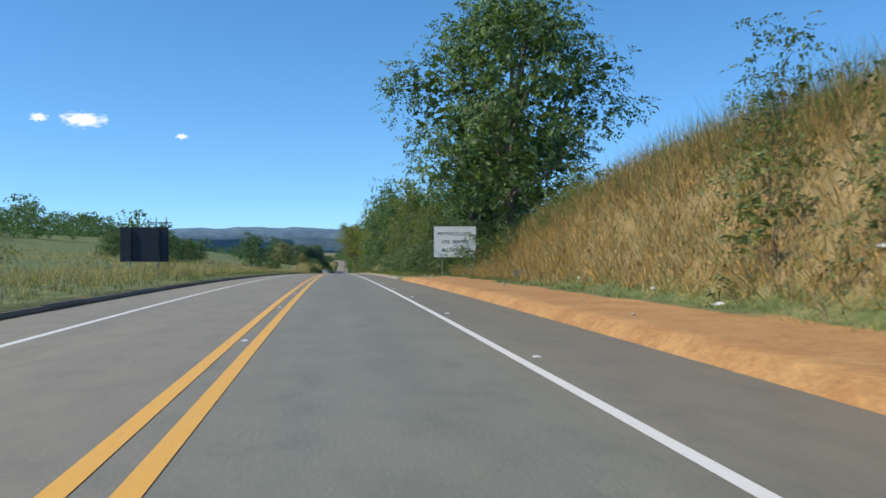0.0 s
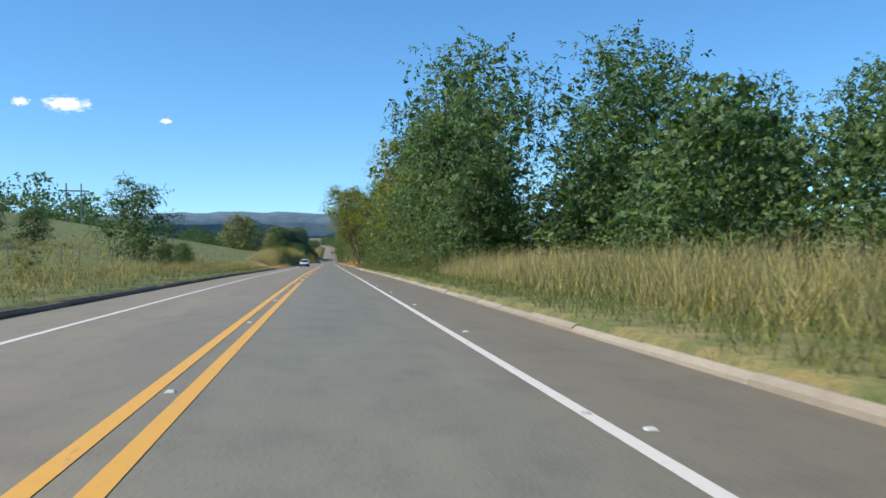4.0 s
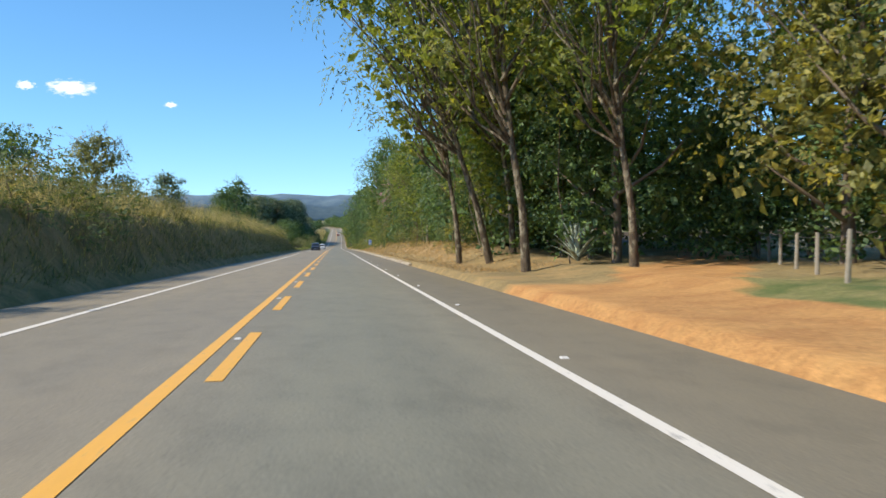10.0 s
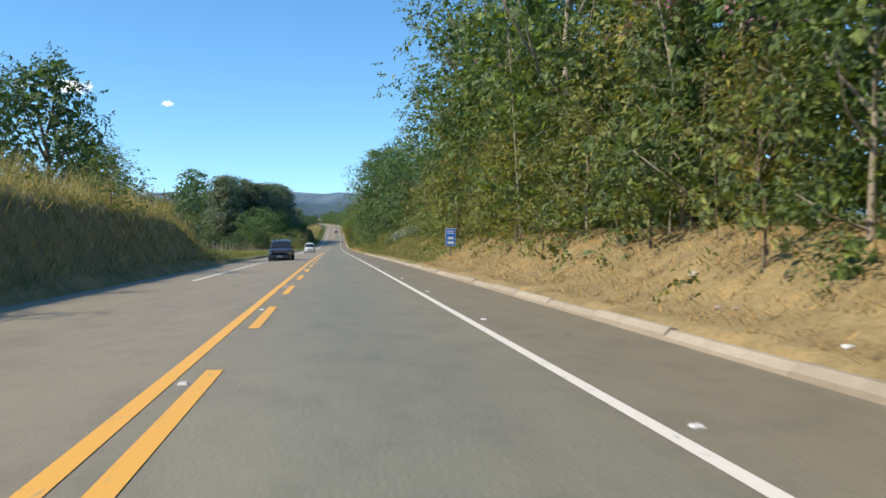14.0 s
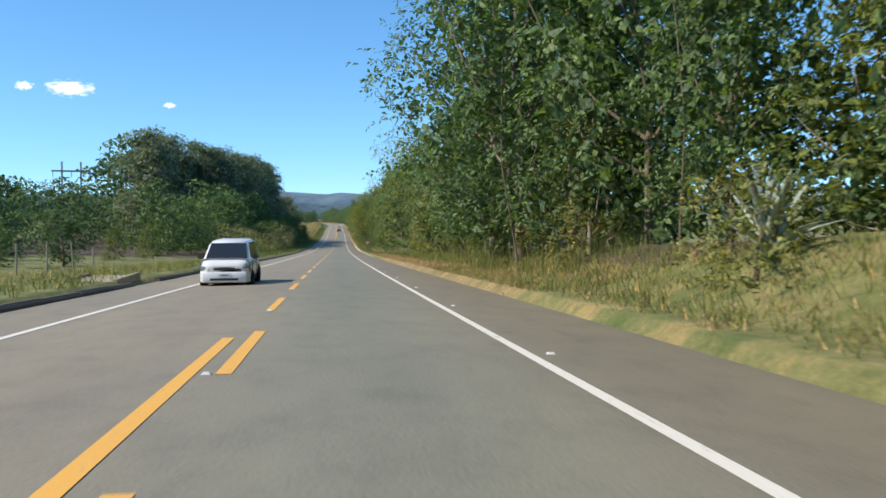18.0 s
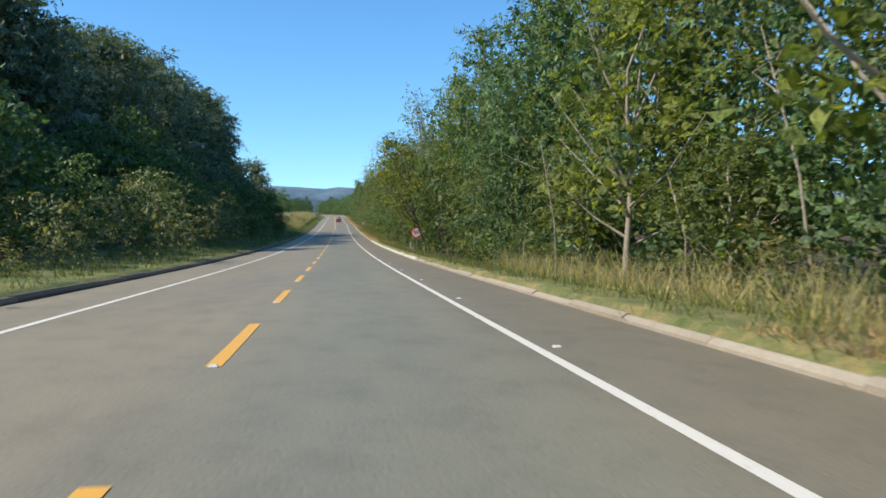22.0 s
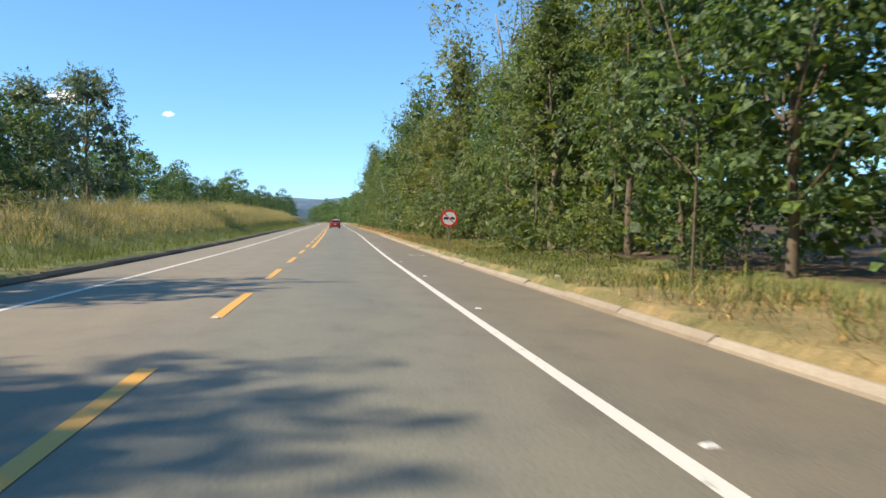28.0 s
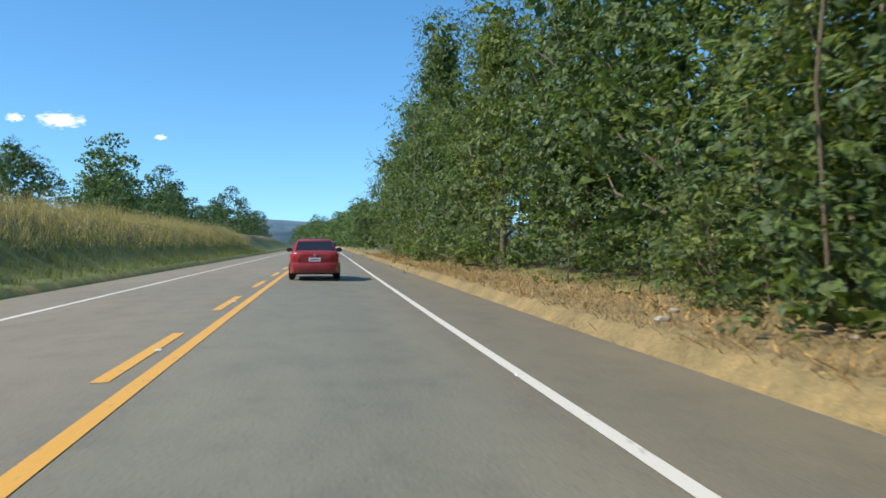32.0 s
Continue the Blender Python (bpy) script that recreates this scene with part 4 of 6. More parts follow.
woods("woods_right", "dense green forest behind the roadside trees", ((160, 242, 9, 16, 24, 0.5, 0.8), (116, 164, 2.4, 25, 38, 0.5, 0.72), (160, 176, 3, 24, 36, 0.6, 0.8), (556, 572, 3, 18, 25, 0.5, 0.7), (572, 612, 2.2, 24, 34, 0.26, 0.4), (262, 270, 4, 17, 30, 0.6, 0.8), (286, 316, 5, 17, 30, 0.6, 0.8), (270, 286, 5, 27, 34, 0.6, 0.8), (316, 560, 17, 16, 24, 0.6, 0.8), (590, 900, 17, 16, 24, 0.65, 0.85), (900, 980, 12, 15, 24, 0.65, 0.85)), BACK_TREE)
woods("woods_right", "forest where the road bends away", ((980, 1300, 12, 18, 30, 0.8, 1.1), (1060, 1280, 5, 9.5, 14, 0.6, 0.95)))
woods("woods_left", "dark green woods on the left slope", ((150, 206, 4, -42, -30, 0.32, 0.5), (330, 440, 4, -42, -24, 0.3, 0.45), (470, 690, 8, -60, -34, 0.75, 0.98), (688, 748, 20, -66, -44, 1.7, 2.1), (764, 806, 3.2, -52, -27, 0.9, 1.2), (985, 1300, 5, -60, -22, 0.5, 0.75), (960, 1120, 7, -22, -14, 0.35, 0.6)))
woods("copse", "dark green trees on the dry bank", ((806, 850, 10, -56, -32, 0.8, 1.05), (850, 985, 12, -42, -24, 0.6, 0.9)), KINDS["round"][0])
woods("deep_forest", "forest reaching back from the road", [(a + 3 * (k % 2), e, 10, 34 + 9 * k, 43 + 9 * k, 0.7, 0.95) for k in range(4) for a, e in ((176, 242), (320, 545), (606, 1000))], COARSE_TREE)
woods("scrub", "grey-green scrub and tall weeds below the left woods", ((594, 700, 3.0, -14.5, -9.0, 0.7, 1.5),), KINDS["shrub"][0], LEAF_PALE)
woods("thicket", "dense dark green thicket in front of the left woods", ((586, 622, 3.5, -23, -17, 0.45, 0.65), (622, 646, 3.5, -23, -17, 0.65, 0.9), (646, 700, 4, -22, -16.5, 0.55, 0.8), (640, 765, 6, -14.5, -11.5, 0.3, 0.48), (845, 1000, 12, -32, -22, 0.55, 0.8)))
woods("woods_far", "distant dark tree line on the ridge beyond the pasture", ((110, 380, 3, -135, -75, 0.45, 0.7), (30, 260, 4, -120, -70, 0.45, 0.75), (60, 700, 7, -150, -100, 0.8, 1.3), (380, 600, 3.0, -135, -90, 1.4, 1.8), (20, 700, 16, -260, -150, 1.0, 1.6), (760, 1000, 8, -160, -80, 0.8, 1.2)), HAZY_TREE)
# single trees that stand out
LONE = (
    (268, 14.2, "tall", 1.15, 1.0, "tall green tree behind the dirt track"), (284, 16.2, "warm_tall", 1.05, 1.0, "tall yellowing tree hanging over the dirt track"), (289.5, 17.6, "warm_tall", 1.1, 1.0, "tall yellowing tree hanging over the dirt track"), (296, 20.5, "tall_dark", 1.2, 1.0, "very tall dark tree beside the dirt entrance"), (310, 14, "tall", 1.2, 1.0, "very tall green tree behind the bare trunks"),
    (512, 10.6, "tall_dark", 1.0, 1.0, "tall dark tree leaning over the shoulder"), (520, 11.0, "tall_dark", 1.1, 1.0, "tall dark tree behind the shoulder"), (507, 11.8, "wall_c", 1.2, 1.1, "dense dark tree at the edge of the straw bank"), (516, 9.4, "tall_dark", 1.05, 1.0, "tall dark tree leaning over the shoulder"), (524, 9.8, "tall_dark", 1.1, 1.0, "tall dark tree leaning over the shoulder"),
    (404, 10.6, "tall", 1.05, 1.05, "tall green tree above the straw bank"), (418, 11.2, "tall_dark", 1.1, 1.05, "tall dark green tree above the straw bank"), (430, 11.0, "tall", 1.0, 1.0, "tall green tree above the straw bank"),
    (444, 12.5, "tall_dark", 1.0, 1.0, "tall dark green tree above the grassy bank"),
    (296, 8.6, "canopy", 1.0, 1.0, "tall roadside tree with bare trunk beside the dirt entrance"), (304, 8.7, "canopy", 1.05, 1.05, "tall roadside tree with leaning bare trunk"),
    (307.8, 7.8, "canopy", 0.9, 1.0, "tall roadside tree with slender bare trunk"), (306.5, 10.4, "canopy", 0.95, 1.1, "tall tree with bare trunk behind the roadside row"),
    (291, 20, "canopy", 0.9, 0.9, "tall tree shading the dirt track"), (259, 12.2, "wall", 0.48, 1.0, "leafy tree behind the wooden fence"), (265, 12.6, "wall_c", 1.0, 1.1, "leafy tree behind the wooden fence"), (253, 11.6, "wall_b", 0.5, 1.0, "leafy tree behind the wooden fence"), (269.5, 14.5, "wall", 0.9, 1.2, "leafy tree beside the dirt track"),
    (301, -18.5, "pale", 1.0, 1.0, "rounded grey-green tree on the grassy bank"), (432, -18, "round", 1.15, 1.1, "dark green tree above the grassy bank"), (424, -19.5, "wall_c", 0.9, 1.0, "dark green tree above the grassy bank"), (439, -17, "wall_c", 0.85, 1.0, "dark green tree above the grassy bank"), (446, -18.5, "round", 0.8, 1.0, "dark green tree behind the end of the bank"),
    (200, -19, "round", 0.9, 1.0, "dark green tree in the pasture hollow"), (316, -12.8, "pale", 0.5, 1.25, "small thin tree on the grassy bank"), (296, -9.4, "shrub", 0.9, 1.0, "round shrub on the grassy bank"), (299, -10, "shrub_warm", 1.0, 1.0, "yellowish shrub on the grassy bank"),
    (340, -26, "round", 0.7, 1.0, "dark tree behind the grassy bank"), (396, -24, "wood", 0.6, 1.0, "dark tree behind the grassy bank"),
        (596, 12, "wall", 0.8, 0.9, "bushy green tree under the tall umbrella tree"), (576, 14.5, "shrub", 1.6, 1.0, "green shrub in tall grass"),
    (566, 13.5, "wall_b", 0.45, 1.0, "low bushy green tree"), (815, 12.8, "airy", 1.2, 1.0, "half-bare pale-limbed tree above the forest"),
    (1010, 8.8, "round", 0.85, 1.0, "rounded tree where the road bends"), (965, 12.5, "tall", 0.7, 1.0, "tall tree at the end of the forest row"), (658.9, 8.45, "canopy", 0.6, 1.0, "leaning pale-barked tree beside two wooden posts"),
    (298, 12.9, "tall_dark", 0.9, 1.0, "tall dark tree shading the dirt track"), (292.5, 11.6, "canopy", 0.85, 1.0, "tall slender tree shading the dirt track"), (287.5, 21.5, "tall_dark", 0.9, 1.0, "tall dark tree beyond the fence"),
    (302.5, 13.2, "wall_c", 0.9, 1.2, "bushy tree behind the bare trunks"), (309, 14, "wall", 0.9, 1.2, "bushy tree behind the bare trunks"), (314, 12.6, "wall_b", 0.9, 1.1, "bushy tree behind the bare trunks"), (299, 19.5, "wall_b", 0.9, 1.1, "bushy tree behind the dirt entrance"),
)
for s, u, k, size, high, text in LONE:
    one = place(PROTO[k], s, u, 15 if k == "canopy" else s * 37 % 360, size, 0, high, text)
    if s in (304, 658.9):
        one.rotation_euler[1] -= radians(10)
for s0, s1, n, u0, u1 in ((4, 60, 22, 10.6, 13.6), (68, 82, 8, 9.0, 11.5), (70, 116, 12, 8.6, 10.2), (160, 250, 34, 7.9, 9.2), (312, 500, 24, 8.4, 10.5), (505, 690, 28, 8.8, 10.4), (690, 792, 26, 8.2, 9.4), (803, 950, 36, 8.2, 9.4)):
    for _ in range(n):
        q = rng.uniform(s0, s1)
        if 573 < q < 586:
            continue
        place(PROTO["shrub_warm" if rng.random() < (0.5 if 300 < s0 < 600 else 0.2) else "shrub"], q, rng.uniform(u0, u1), rng.uniform(0, 360), rng.uniform(0.45, 0.95))
for _ in range(24):
    s = rng.choice((rng.uniform(20, 225), rng.uniform(790, 900)))
    place(PROTO["shrub_warm"], s, -rng.uniform(8.5, 16), rng.uniform(0, 360), rng.uniform(0.3, 0.75))

# the large spreading tree above the bank, the creeper-clad trunk, and the blossoming tree
big = tree_of(make_tree(21, 17.5, 7.7, 0.20, 110, 24, 0.31, LEAF_DARK, BARK, 0.0, "oval", 0.36, 18, 1.9, 30, per=7, inner=16, bough=0.9), "large spreading tree with a dense dark crown and pale limbs", "tree", "tree", "", "crown", "trunk")
place(big, 56.5, 13.6, 200, 1.0, -0.4)
drop(big)
umbrella = tree_of(make_tree(31, 17, 7.2, 0.52, 84, 12, 0.22, LEAF_FRESH, TRUNK_BARK, 0.02, "flat", 0.23, 16, 1.25, 8, 3, inner=0, split=3, per=7, slim=0.3, droop=0.5, reach=0.9, flat=0.45), "tall umbrella-shaped tree with many forked dark limbs", "tree", "tree", "", "crown", "trunk")
place(umbrella, 582, 11.2, 40, 0.87)
drop(umbrella)
creeper = tree_of(make_tree(22, 11, 1.7, 0.02, 46, 20, 0.20, LEAF_DARK, BARK, 0.03, "wall", 0.3, 6, 1.05, 30, droop=0.9), "tall trunk wholly covered in dark green creepers", "tree", "tree", "", "crown", "trunk")
stand(("wall_c", "wall_b", "wall_c"), 62, 72, 2.4, 11.2, 14.5, (0.3, 0.42), (), (0.9, 1.1))
for s, u, a in ((71, 13.4, 200), (70, 16, 100), (74, 14.4, 0), (76.2, 16.2, 120), (73, 17, 60)):
    place(creeper, s, u, a, 1.2)
drop(creeper)
pink = tree_of(make_tree(23, 8.5, 2.6, 0.5, 26, 12, 0.16, BLOSSOM, BARK, 0.0, "oval", 0.12, 0, 0.8, 4, slim=0.6, inner=0), "climber with pink blossom hanging in the forest edge", "tree", "flowering_climber", "", "blossom", "stem")
for s, u, a, k in ((390, 11.4, 90, 1.15), (392.5, 11.8, 10, 1.05)):
    place(pink, s, u, a, k)
drop(pink)
vine = tree_of(make_tree(26, 8.2, 0.55, 0.62, 12, 12, 0.15, LEAF_GOLD, BARK, 0.0, "wall", 0.05, 0, 0.5, 0, slim=0.5, droop=1.2, inner=0), "climber with golden leaves hanging from the forest edge", "climber", "climber", "", "foliage", "stem")
for s, u, a, k in ((112.6, 8.8, 0, 0.85), (109, 8.6, 120, 0.5)):
    place(vine, s, u, a, k)
drop(vine)
woods("undergrowth", "low dark leafy undergrowth behind the first trees", ((162, 246, 2.4, 11.8, 13.8, 0.34, 0.5),))
woods("back_row", "tall dark trees rising behind the roadside row", ((176, 246, 4.5, 14, 18, 0.75, 0.95),), BACK_TREE)


# ---- grass ----
def blades(name, label, mat, stretches, seed):
    """Loose grass: station and offset ranges, how many blades, their heights, width and lean."""
    r = np.random.default_rng(seed)
    out = []
    for s0, s1, u0, u1, n, h0, h1, w, tilt in stretches:
        n = int(n * 1.7)
        tufts = max(1, n // 7)
        ts, tu, th = r.uniform(s0, s1, tufts), r.uniform(u0, u1, tufts), r.uniform(0.6, 1.15, tufts)
        i = r.integers(0, tufts, n)
        s, u = ts[i] + r.normal(0, 0.16, n), tu[i] + r.normal(0, 0.16, n)
        h = r.uniform(h0, h1, n) * th[i]
        base = on_ground(s, u, -0.03)
        a = r.uniform(0, math.tau, n)
        side = np.stack([np.cos(a), np.sin(a), np.zeros(n)], 1) * (0.42 * w * r.uniform(0.6, 1.3, n))[:, None]
        bend = np.stack([r.normal(0, tilt, n), r.normal(0, tilt, n), np.ones(n)], 1) * h[:, None]
        out.append(np.stack([base - side, base + side, base + bend + side * 0.15, base + bend * 0.97 - side * 0.15], 1))
    tagged(new(name, quads_mesh(name, np.concatenate(out), mat)), label, "grass", "", "stuff")


blades("bank_grass", "tall rusty and straw-coloured grass on the earth bank", GRASS_TAN, ((-8, 60, 9.9, 13.6, 17000, 0.35, 1.0, 0.034, 0.65), (-8, 64, 12, 15, 5000, 0.6, 1.3, 0.03, 0.4), (312, 480, 7.2, 10, 14000, 0.06, 0.24, 0.022, 0.8)), 1)
blades("bank_grass", "tall green and yellow grass on top of the earth bank", GRASS_GREEN, ((-8, 66, 12.2, 17, 11000, 0.7, 1.6, 0.03, 0.3), (-5, 62, 9.0, 10.6, 4000, 0.08, 0.25, 0.03, 0.5), (-8, 62, 10.2, 13.0, 4500, 0.3, 0.8, 0.03, 0.5)), 2)
blades("verge_grass", "green verge grass beside the kerb", GRASS_GREEN, ((64, 250, 6.1, 9.5, 16000, 0.12, 0.45, 0.026, 0.4), (58, 112, 6.2, 8.8, 14000, 0.08, 0.3, 0.022, 0.5), (500, 522, 6.0, 9.0, 4500, 0.06, 0.28, 0.022, 0.5), (90, 140, 8.5, 12, 5000, 0.4, 1.1, 0.03, 0.3), (240, 272, 7.0, 10, 6000, 0.12, 0.4, 0.026, 0.4), (420, 505, 6.4, 10.5, 10000, 0.15, 0.5, 0.028, 0.4),
        (505, 590, 7.8, 12, 8000, 0.25, 0.9, 0.03, 0.35), (585, 700, 6.1, 10, 10000, 0.12, 0.5, 0.026, 0.4), (700, 772, 6.8, 9.5, 4500, 0.15, 0.5, 0.026, 0.4), (772, 815, 6.1, 9.5, 9000, 0.08, 0.26, 0.026, 0.45), (150, 235, 8.5, 10.5, 2500, 0.3, 0.7, 0.03, 0.3)), 3)
blades("verge_straw", "dry straw-coloured grass and litter on the verge", STRAW, ((296, 425, 6.2, 9.8, 17000, 0.05, 0.22, 0.026, 1.2), (425, 500, 6.3, 10, 4000, 0.08, 0.35, 0.03, 0.8), (500, 590, 6.0, 9.5, 9000, 0.05, 0.3, 0.03, 1.0), (560, 602, 5.9, 8.4, 14000, 0.05, 0.22, 0.024, 1.0), (690, 774, 5.95, 9.2, 6500, 0.06, 0.3, 0.028, 0.9), (800, 960, 5.95, 9.2, 10000, 0.06, 0.3, 0.028, 0.9), (790, 930, 5.9, 8.4, 14000, 0.04, 0.18, 0.028, 1.1)), 4)
blades("bank_grass", "tall pale dry grass on the banks", GRASS_DRY, ((262, 436, -12.5, -8.1, 26000, 0.6, 1.7, 0.022, 0.4), (264, 434, -8.2, -6.25, 6000, 0.2, 0.6, 0.03, 0.5), (786, 980, -14, -8.5, 22000, 0.4, 1.3, 0.022, 0.4), (113, 160, 8.2, 14, 8000, 0.6, 1.5, 0.022, 0.4), (602, 626, 7.6, 9.8, 2600, 0.5, 1.3, 0.022, 0.45), (570, 590, 8.4, 11, 2200, 0.5, 1.2, 0.022, 0.45)), 5)
blades("pasture_grass", "yellow-green pasture grass with dry stalks", GRASS_DRY, ((10, 235, -14, -7.5, 11000, 0.25, 0.9, 0.03, 0.35), (80, 260, -48, -14, 6000, 0.3, 0.8, 0.07, 0.4), (440, 560, -14, -6.6, 7000, 0.15, 0.5, 0.03, 0.4)), 6)
blades("pasture_grass", "green grass beside the left kerb", GRASS_GREEN, ((266, 434, -8.3, -6.2, 9000, 0.15, 0.5, 0.03, 0.6), (-10, 235, -11, -6.1, 12000, 0.1, 0.4, 0.028, 0.4), (436, 790, -11, -6.1, 16000, 0.15, 0.6, 0.028, 0.4), (780, 980, -10.5, -6.1, 15000, 0.15, 0.6, 0.028, 0.4)), 7)


# ---- signs ----
GALV = grained("galvanised_steel", (0.22, 0.22, 0.22), (0.36, 0.36, 0.35), 6.0, 0.5, 0.6, 60.0, 0.1)
POLE_GREEN = grained("dull_green_steel", (0.15, 0.17, 0.14), (0.25, 0.27, 0.23), 6.0, 0.6, 0.2, 60.0, 0.1)
SIGN_WHITE = grained("sign_white", (0.62, 0.64, 0.62), (0.74, 0.76, 0.74), 2.0, 0.45, 0, 40.0, 0.03)
SIGN_RED = plain("sign_red", (0.62, 0.035, 0.03), 0.4)
SIGN_BLUE = plain("sign_blue", (0.02, 0.16, 0.62), 0.4)
SIGN_BLACK = plain("sign_black", (0.02, 0.02, 0.02), 0.5)
SIGN_GREEN = plain("sign_border", (0.06, 0.10, 0.07), 0.5)
BOARD_BACK = grained("board_back", (0.010, 0.014, 0.024), (0.022, 0.028, 0.042), 1.5, 0.55, 0.2, 30.0, 0.1)


def box_bm(x0, x1, y0, y1, z0, z1, bevel=0.0):
    bm = bmesh.new()
    bmesh.ops.create_cube(bm, size=1.0, matrix=Matrix.Translation(((x0 + x1) / 2, (y0 + y1) / 2, (z0 + z1) / 2)) @ Matrix.Diagonal((x1 - x0, y1 - y0, z1 - z0, 1)))
    if bevel:
        bmesh.ops.bevel(bm, geom=bm.edges[:], offset=bevel, segments=2, affect="EDGES")
    return bm


def disc_bm(r, y0, y1, cx=0.0, cz=0.0, seg=36, hole=0.0):
    """A disc, or a ring, that faces along y."""
    bm = bmesh.new()
    outer = [[bm.verts.new((cx + r * math.cos(k * math.tau / seg), y, cz + r * math.sin(k * math.tau / seg))) for k in range(seg)] for y in (y0, y1)]
    for k in range(seg):
        bm.faces.new((outer[0][k], outer[0][(k + 1) % seg], outer[1][(k + 1) % seg], outer[1][k]))
    if hole:
        inner = [[bm.verts.new((cx + hole * math.cos(k * math.tau / seg), y, cz + hole * math.sin(k * math.tau / seg))) for k in range(seg)] for y in (y0, y1)]
        for k in range(seg):
            n = (k + 1) % seg
            bm.faces.new((inner[0][n], inner[0][k], inner[1][k], inner[1][n]))
            for e in (0, 1):
                bm.faces.new((outer[e][n], outer[e][k], inner[e][k], inner[e][n]))
    else:
        bm.faces.new(outer[0][::-1])
        bm.faces.new(outer[1])
    bmesh.ops.recalc_face_normals(bm, faces=bm.faces[:])
    return bm


def post_bm(r, z0, z1, x=0.0, y=0.0, seg=10):
    bm = bmesh.new()
    bmesh.ops.create_cone(bm, cap_ends=True, segments=seg, radius1=r, radius2=r, depth=z1 - z0, matrix=Matrix.Translation((x, y, (z0 + z1) / 2)))
    return bm


def lettering(name, text, size, x, y, z, mat, parent, spacing=1.0):
    """Raised letters that face along -y."""
    cu = bpy.data.curves.new(name, "FONT")
    cu.body, cu.size, cu.align_x, cu.align_y, cu.extrude, cu.space_character = text, size, "CENTER", "CENTER", 0.004, spacing
    ob = new(name, cu)
    me = bpy.data.meshes.new_from_object(ob.evaluated_get(bpy.context.evaluated_depsgraph_get()))
    bpy.data.objects.remove(ob)
    me.materials.clear()
    me.materials.append(mat)
    return child(name, me, parent, "", pose(x, y, z, 90, 0, 0))


def thing(name, label, category, s, u, turn=0.0, z=None, group=""):
    top = new(name)
    x, y, g = on_ground(s, u) if z is None else spot(s, u, z)
    top.matrix_basis = pose(x, y, g, 0, 0, turn - azimuth(s))
    return tagged(top, label, category, group)


def board(name, label, s, u, w, z0, z1, front, turn=0.0):
    top = thing(name, label, "sign", s, u, turn, 0.0)
    drop_z = float(ground_z(s, u)) - 0.3
    for x in (-w * 0.29, w * 0.29):
        part("post", box_bm(x - 0.05, x + 0.05, 0.03, 0.12, drop_z, z1 - 0.05, 0.01), POLE_GREEN, top, "dark wooden post")
    part("panel", box_bm(-w / 2, w / 2, -0.02, 0.02, z0, z1, 0.008), front, top)
    return top


sign = board("billboard", "white roadside board with dark lettering on two posts", 58.3, 9.95, 3.1, 1.4, 3.7, SIGN_WHITE, -9)
for y0, y1, x0, x1 in ((1.4, 1.44, -1.55, 1.55), (3.66, 3.7, -1.55, 1.55), (1.4, 3.7, -1.55, -1.51), (1.4, 3.7, 1.51, 1.55)):
    part("border", box_bm(x0, x1, -0.03, -0.018, y0, y1), SIGN_GREEN, sign, "thin dark green border")
for text, x, z in (("MOTOCICLISTA", 0.0, 3.12), ("USE", -0.66, 2.54), ("SEMPRE", 0.40, 2.54), ("O", -0.80, 1.95), ("CAPACETE", 0.24, 1.95)):
    lettering("lettering", text, 0.33, x, -0.026, z, SIGN_BLACK, sign, 1.08)
back = board("billboard", "back of a dark board on two posts at the pasture", 53.0, -10.35, 2.9, 1.15, 3.3, BOARD_BACK, 180)
for x in (-0.84, 0.84):
    part("rail", box_bm(x - 0.04, x + 0.04, 0.12, 0.16, 1.2, 3.25), BOARD_BACK, back)


def round_sign(label, s, u, mid, r, turn=0.0):
    top = thing("road_sign", label, "sign", s, u, turn, 0.0)
    low = float(ground_z(s, u)) - 0.3
    part("pole", box_bm(-0.045, 0.045, 0.03, 0.10, low, mid + r * 0.7, 0.012), POLE_GREEN, top, "square grey-green pole")
    part("disc", disc_bm(r * 0.985, -0.004, 0.012, 0, mid), SIGN_WHITE, top, "white round plate")
    part("rim", disc_bm(r, -0.012, 0.014, 0, mid, 36, r * 0.76), SIGN_RED, top, "red rim")
    return top


sixty = round_sign("round red-rimmed 60 speed limit sign on a pole", 663.2, 7.9, 1.48, 0.47, -7)
lettering("lettering", "60", 0.50, 0.0, -0.012, 1.53, SIGN_BLACK, sixty, 1.05)
part("plate_bar", box_bm(-0.15, 0.15, -0.010, -0.003, 1.23, 1.275), GALV, sixty, "small grey line of writing")
passing = round_sign("round no-overtaking sign with red rim and slash", 799.2, 7.25, 1.52, 0.45, -3)
for x in (-0.165, 0.165):
    part("car_symbol", box_bm(x - 0.13, x + 0.13, -0.010, -0.003, 1.465, 1.535, 0.003), SIGN_BLACK, passing, "small black car shape")
    part("car_symbol", box_bm(x - 0.08, x + 0.08, -0.010, -0.003, 1.535, 1.585, 0.003), SIGN_BLACK, passing, "small black car shape")
    for w in (-0.07, 0.07):
        part("car_symbol", disc_bm(0.026, -0.010, -0.003, x + w, 1.46, 14), SIGN_BLACK, passing, "small black car shape")
bm = box_bm(-0.38, 0.38, -0.014, -0.004, -0.028, 0.028)
bmesh.ops.transform(bm, matrix=Matrix.Translation((0, 0, 1.52)) @ Matrix.Rotation(radians(45), 4, "Y"), verts=bm.verts[:])
part("slash", bm, SIGN_RED, passing, "red diagonal slash")
marker = thing("kilometre_marker", "small blue distance plate on a thin pole", "sign", 417.5, 7.8, -6, 0.0)
low = float(ground_z(417.5, 7.8)) - 0.2
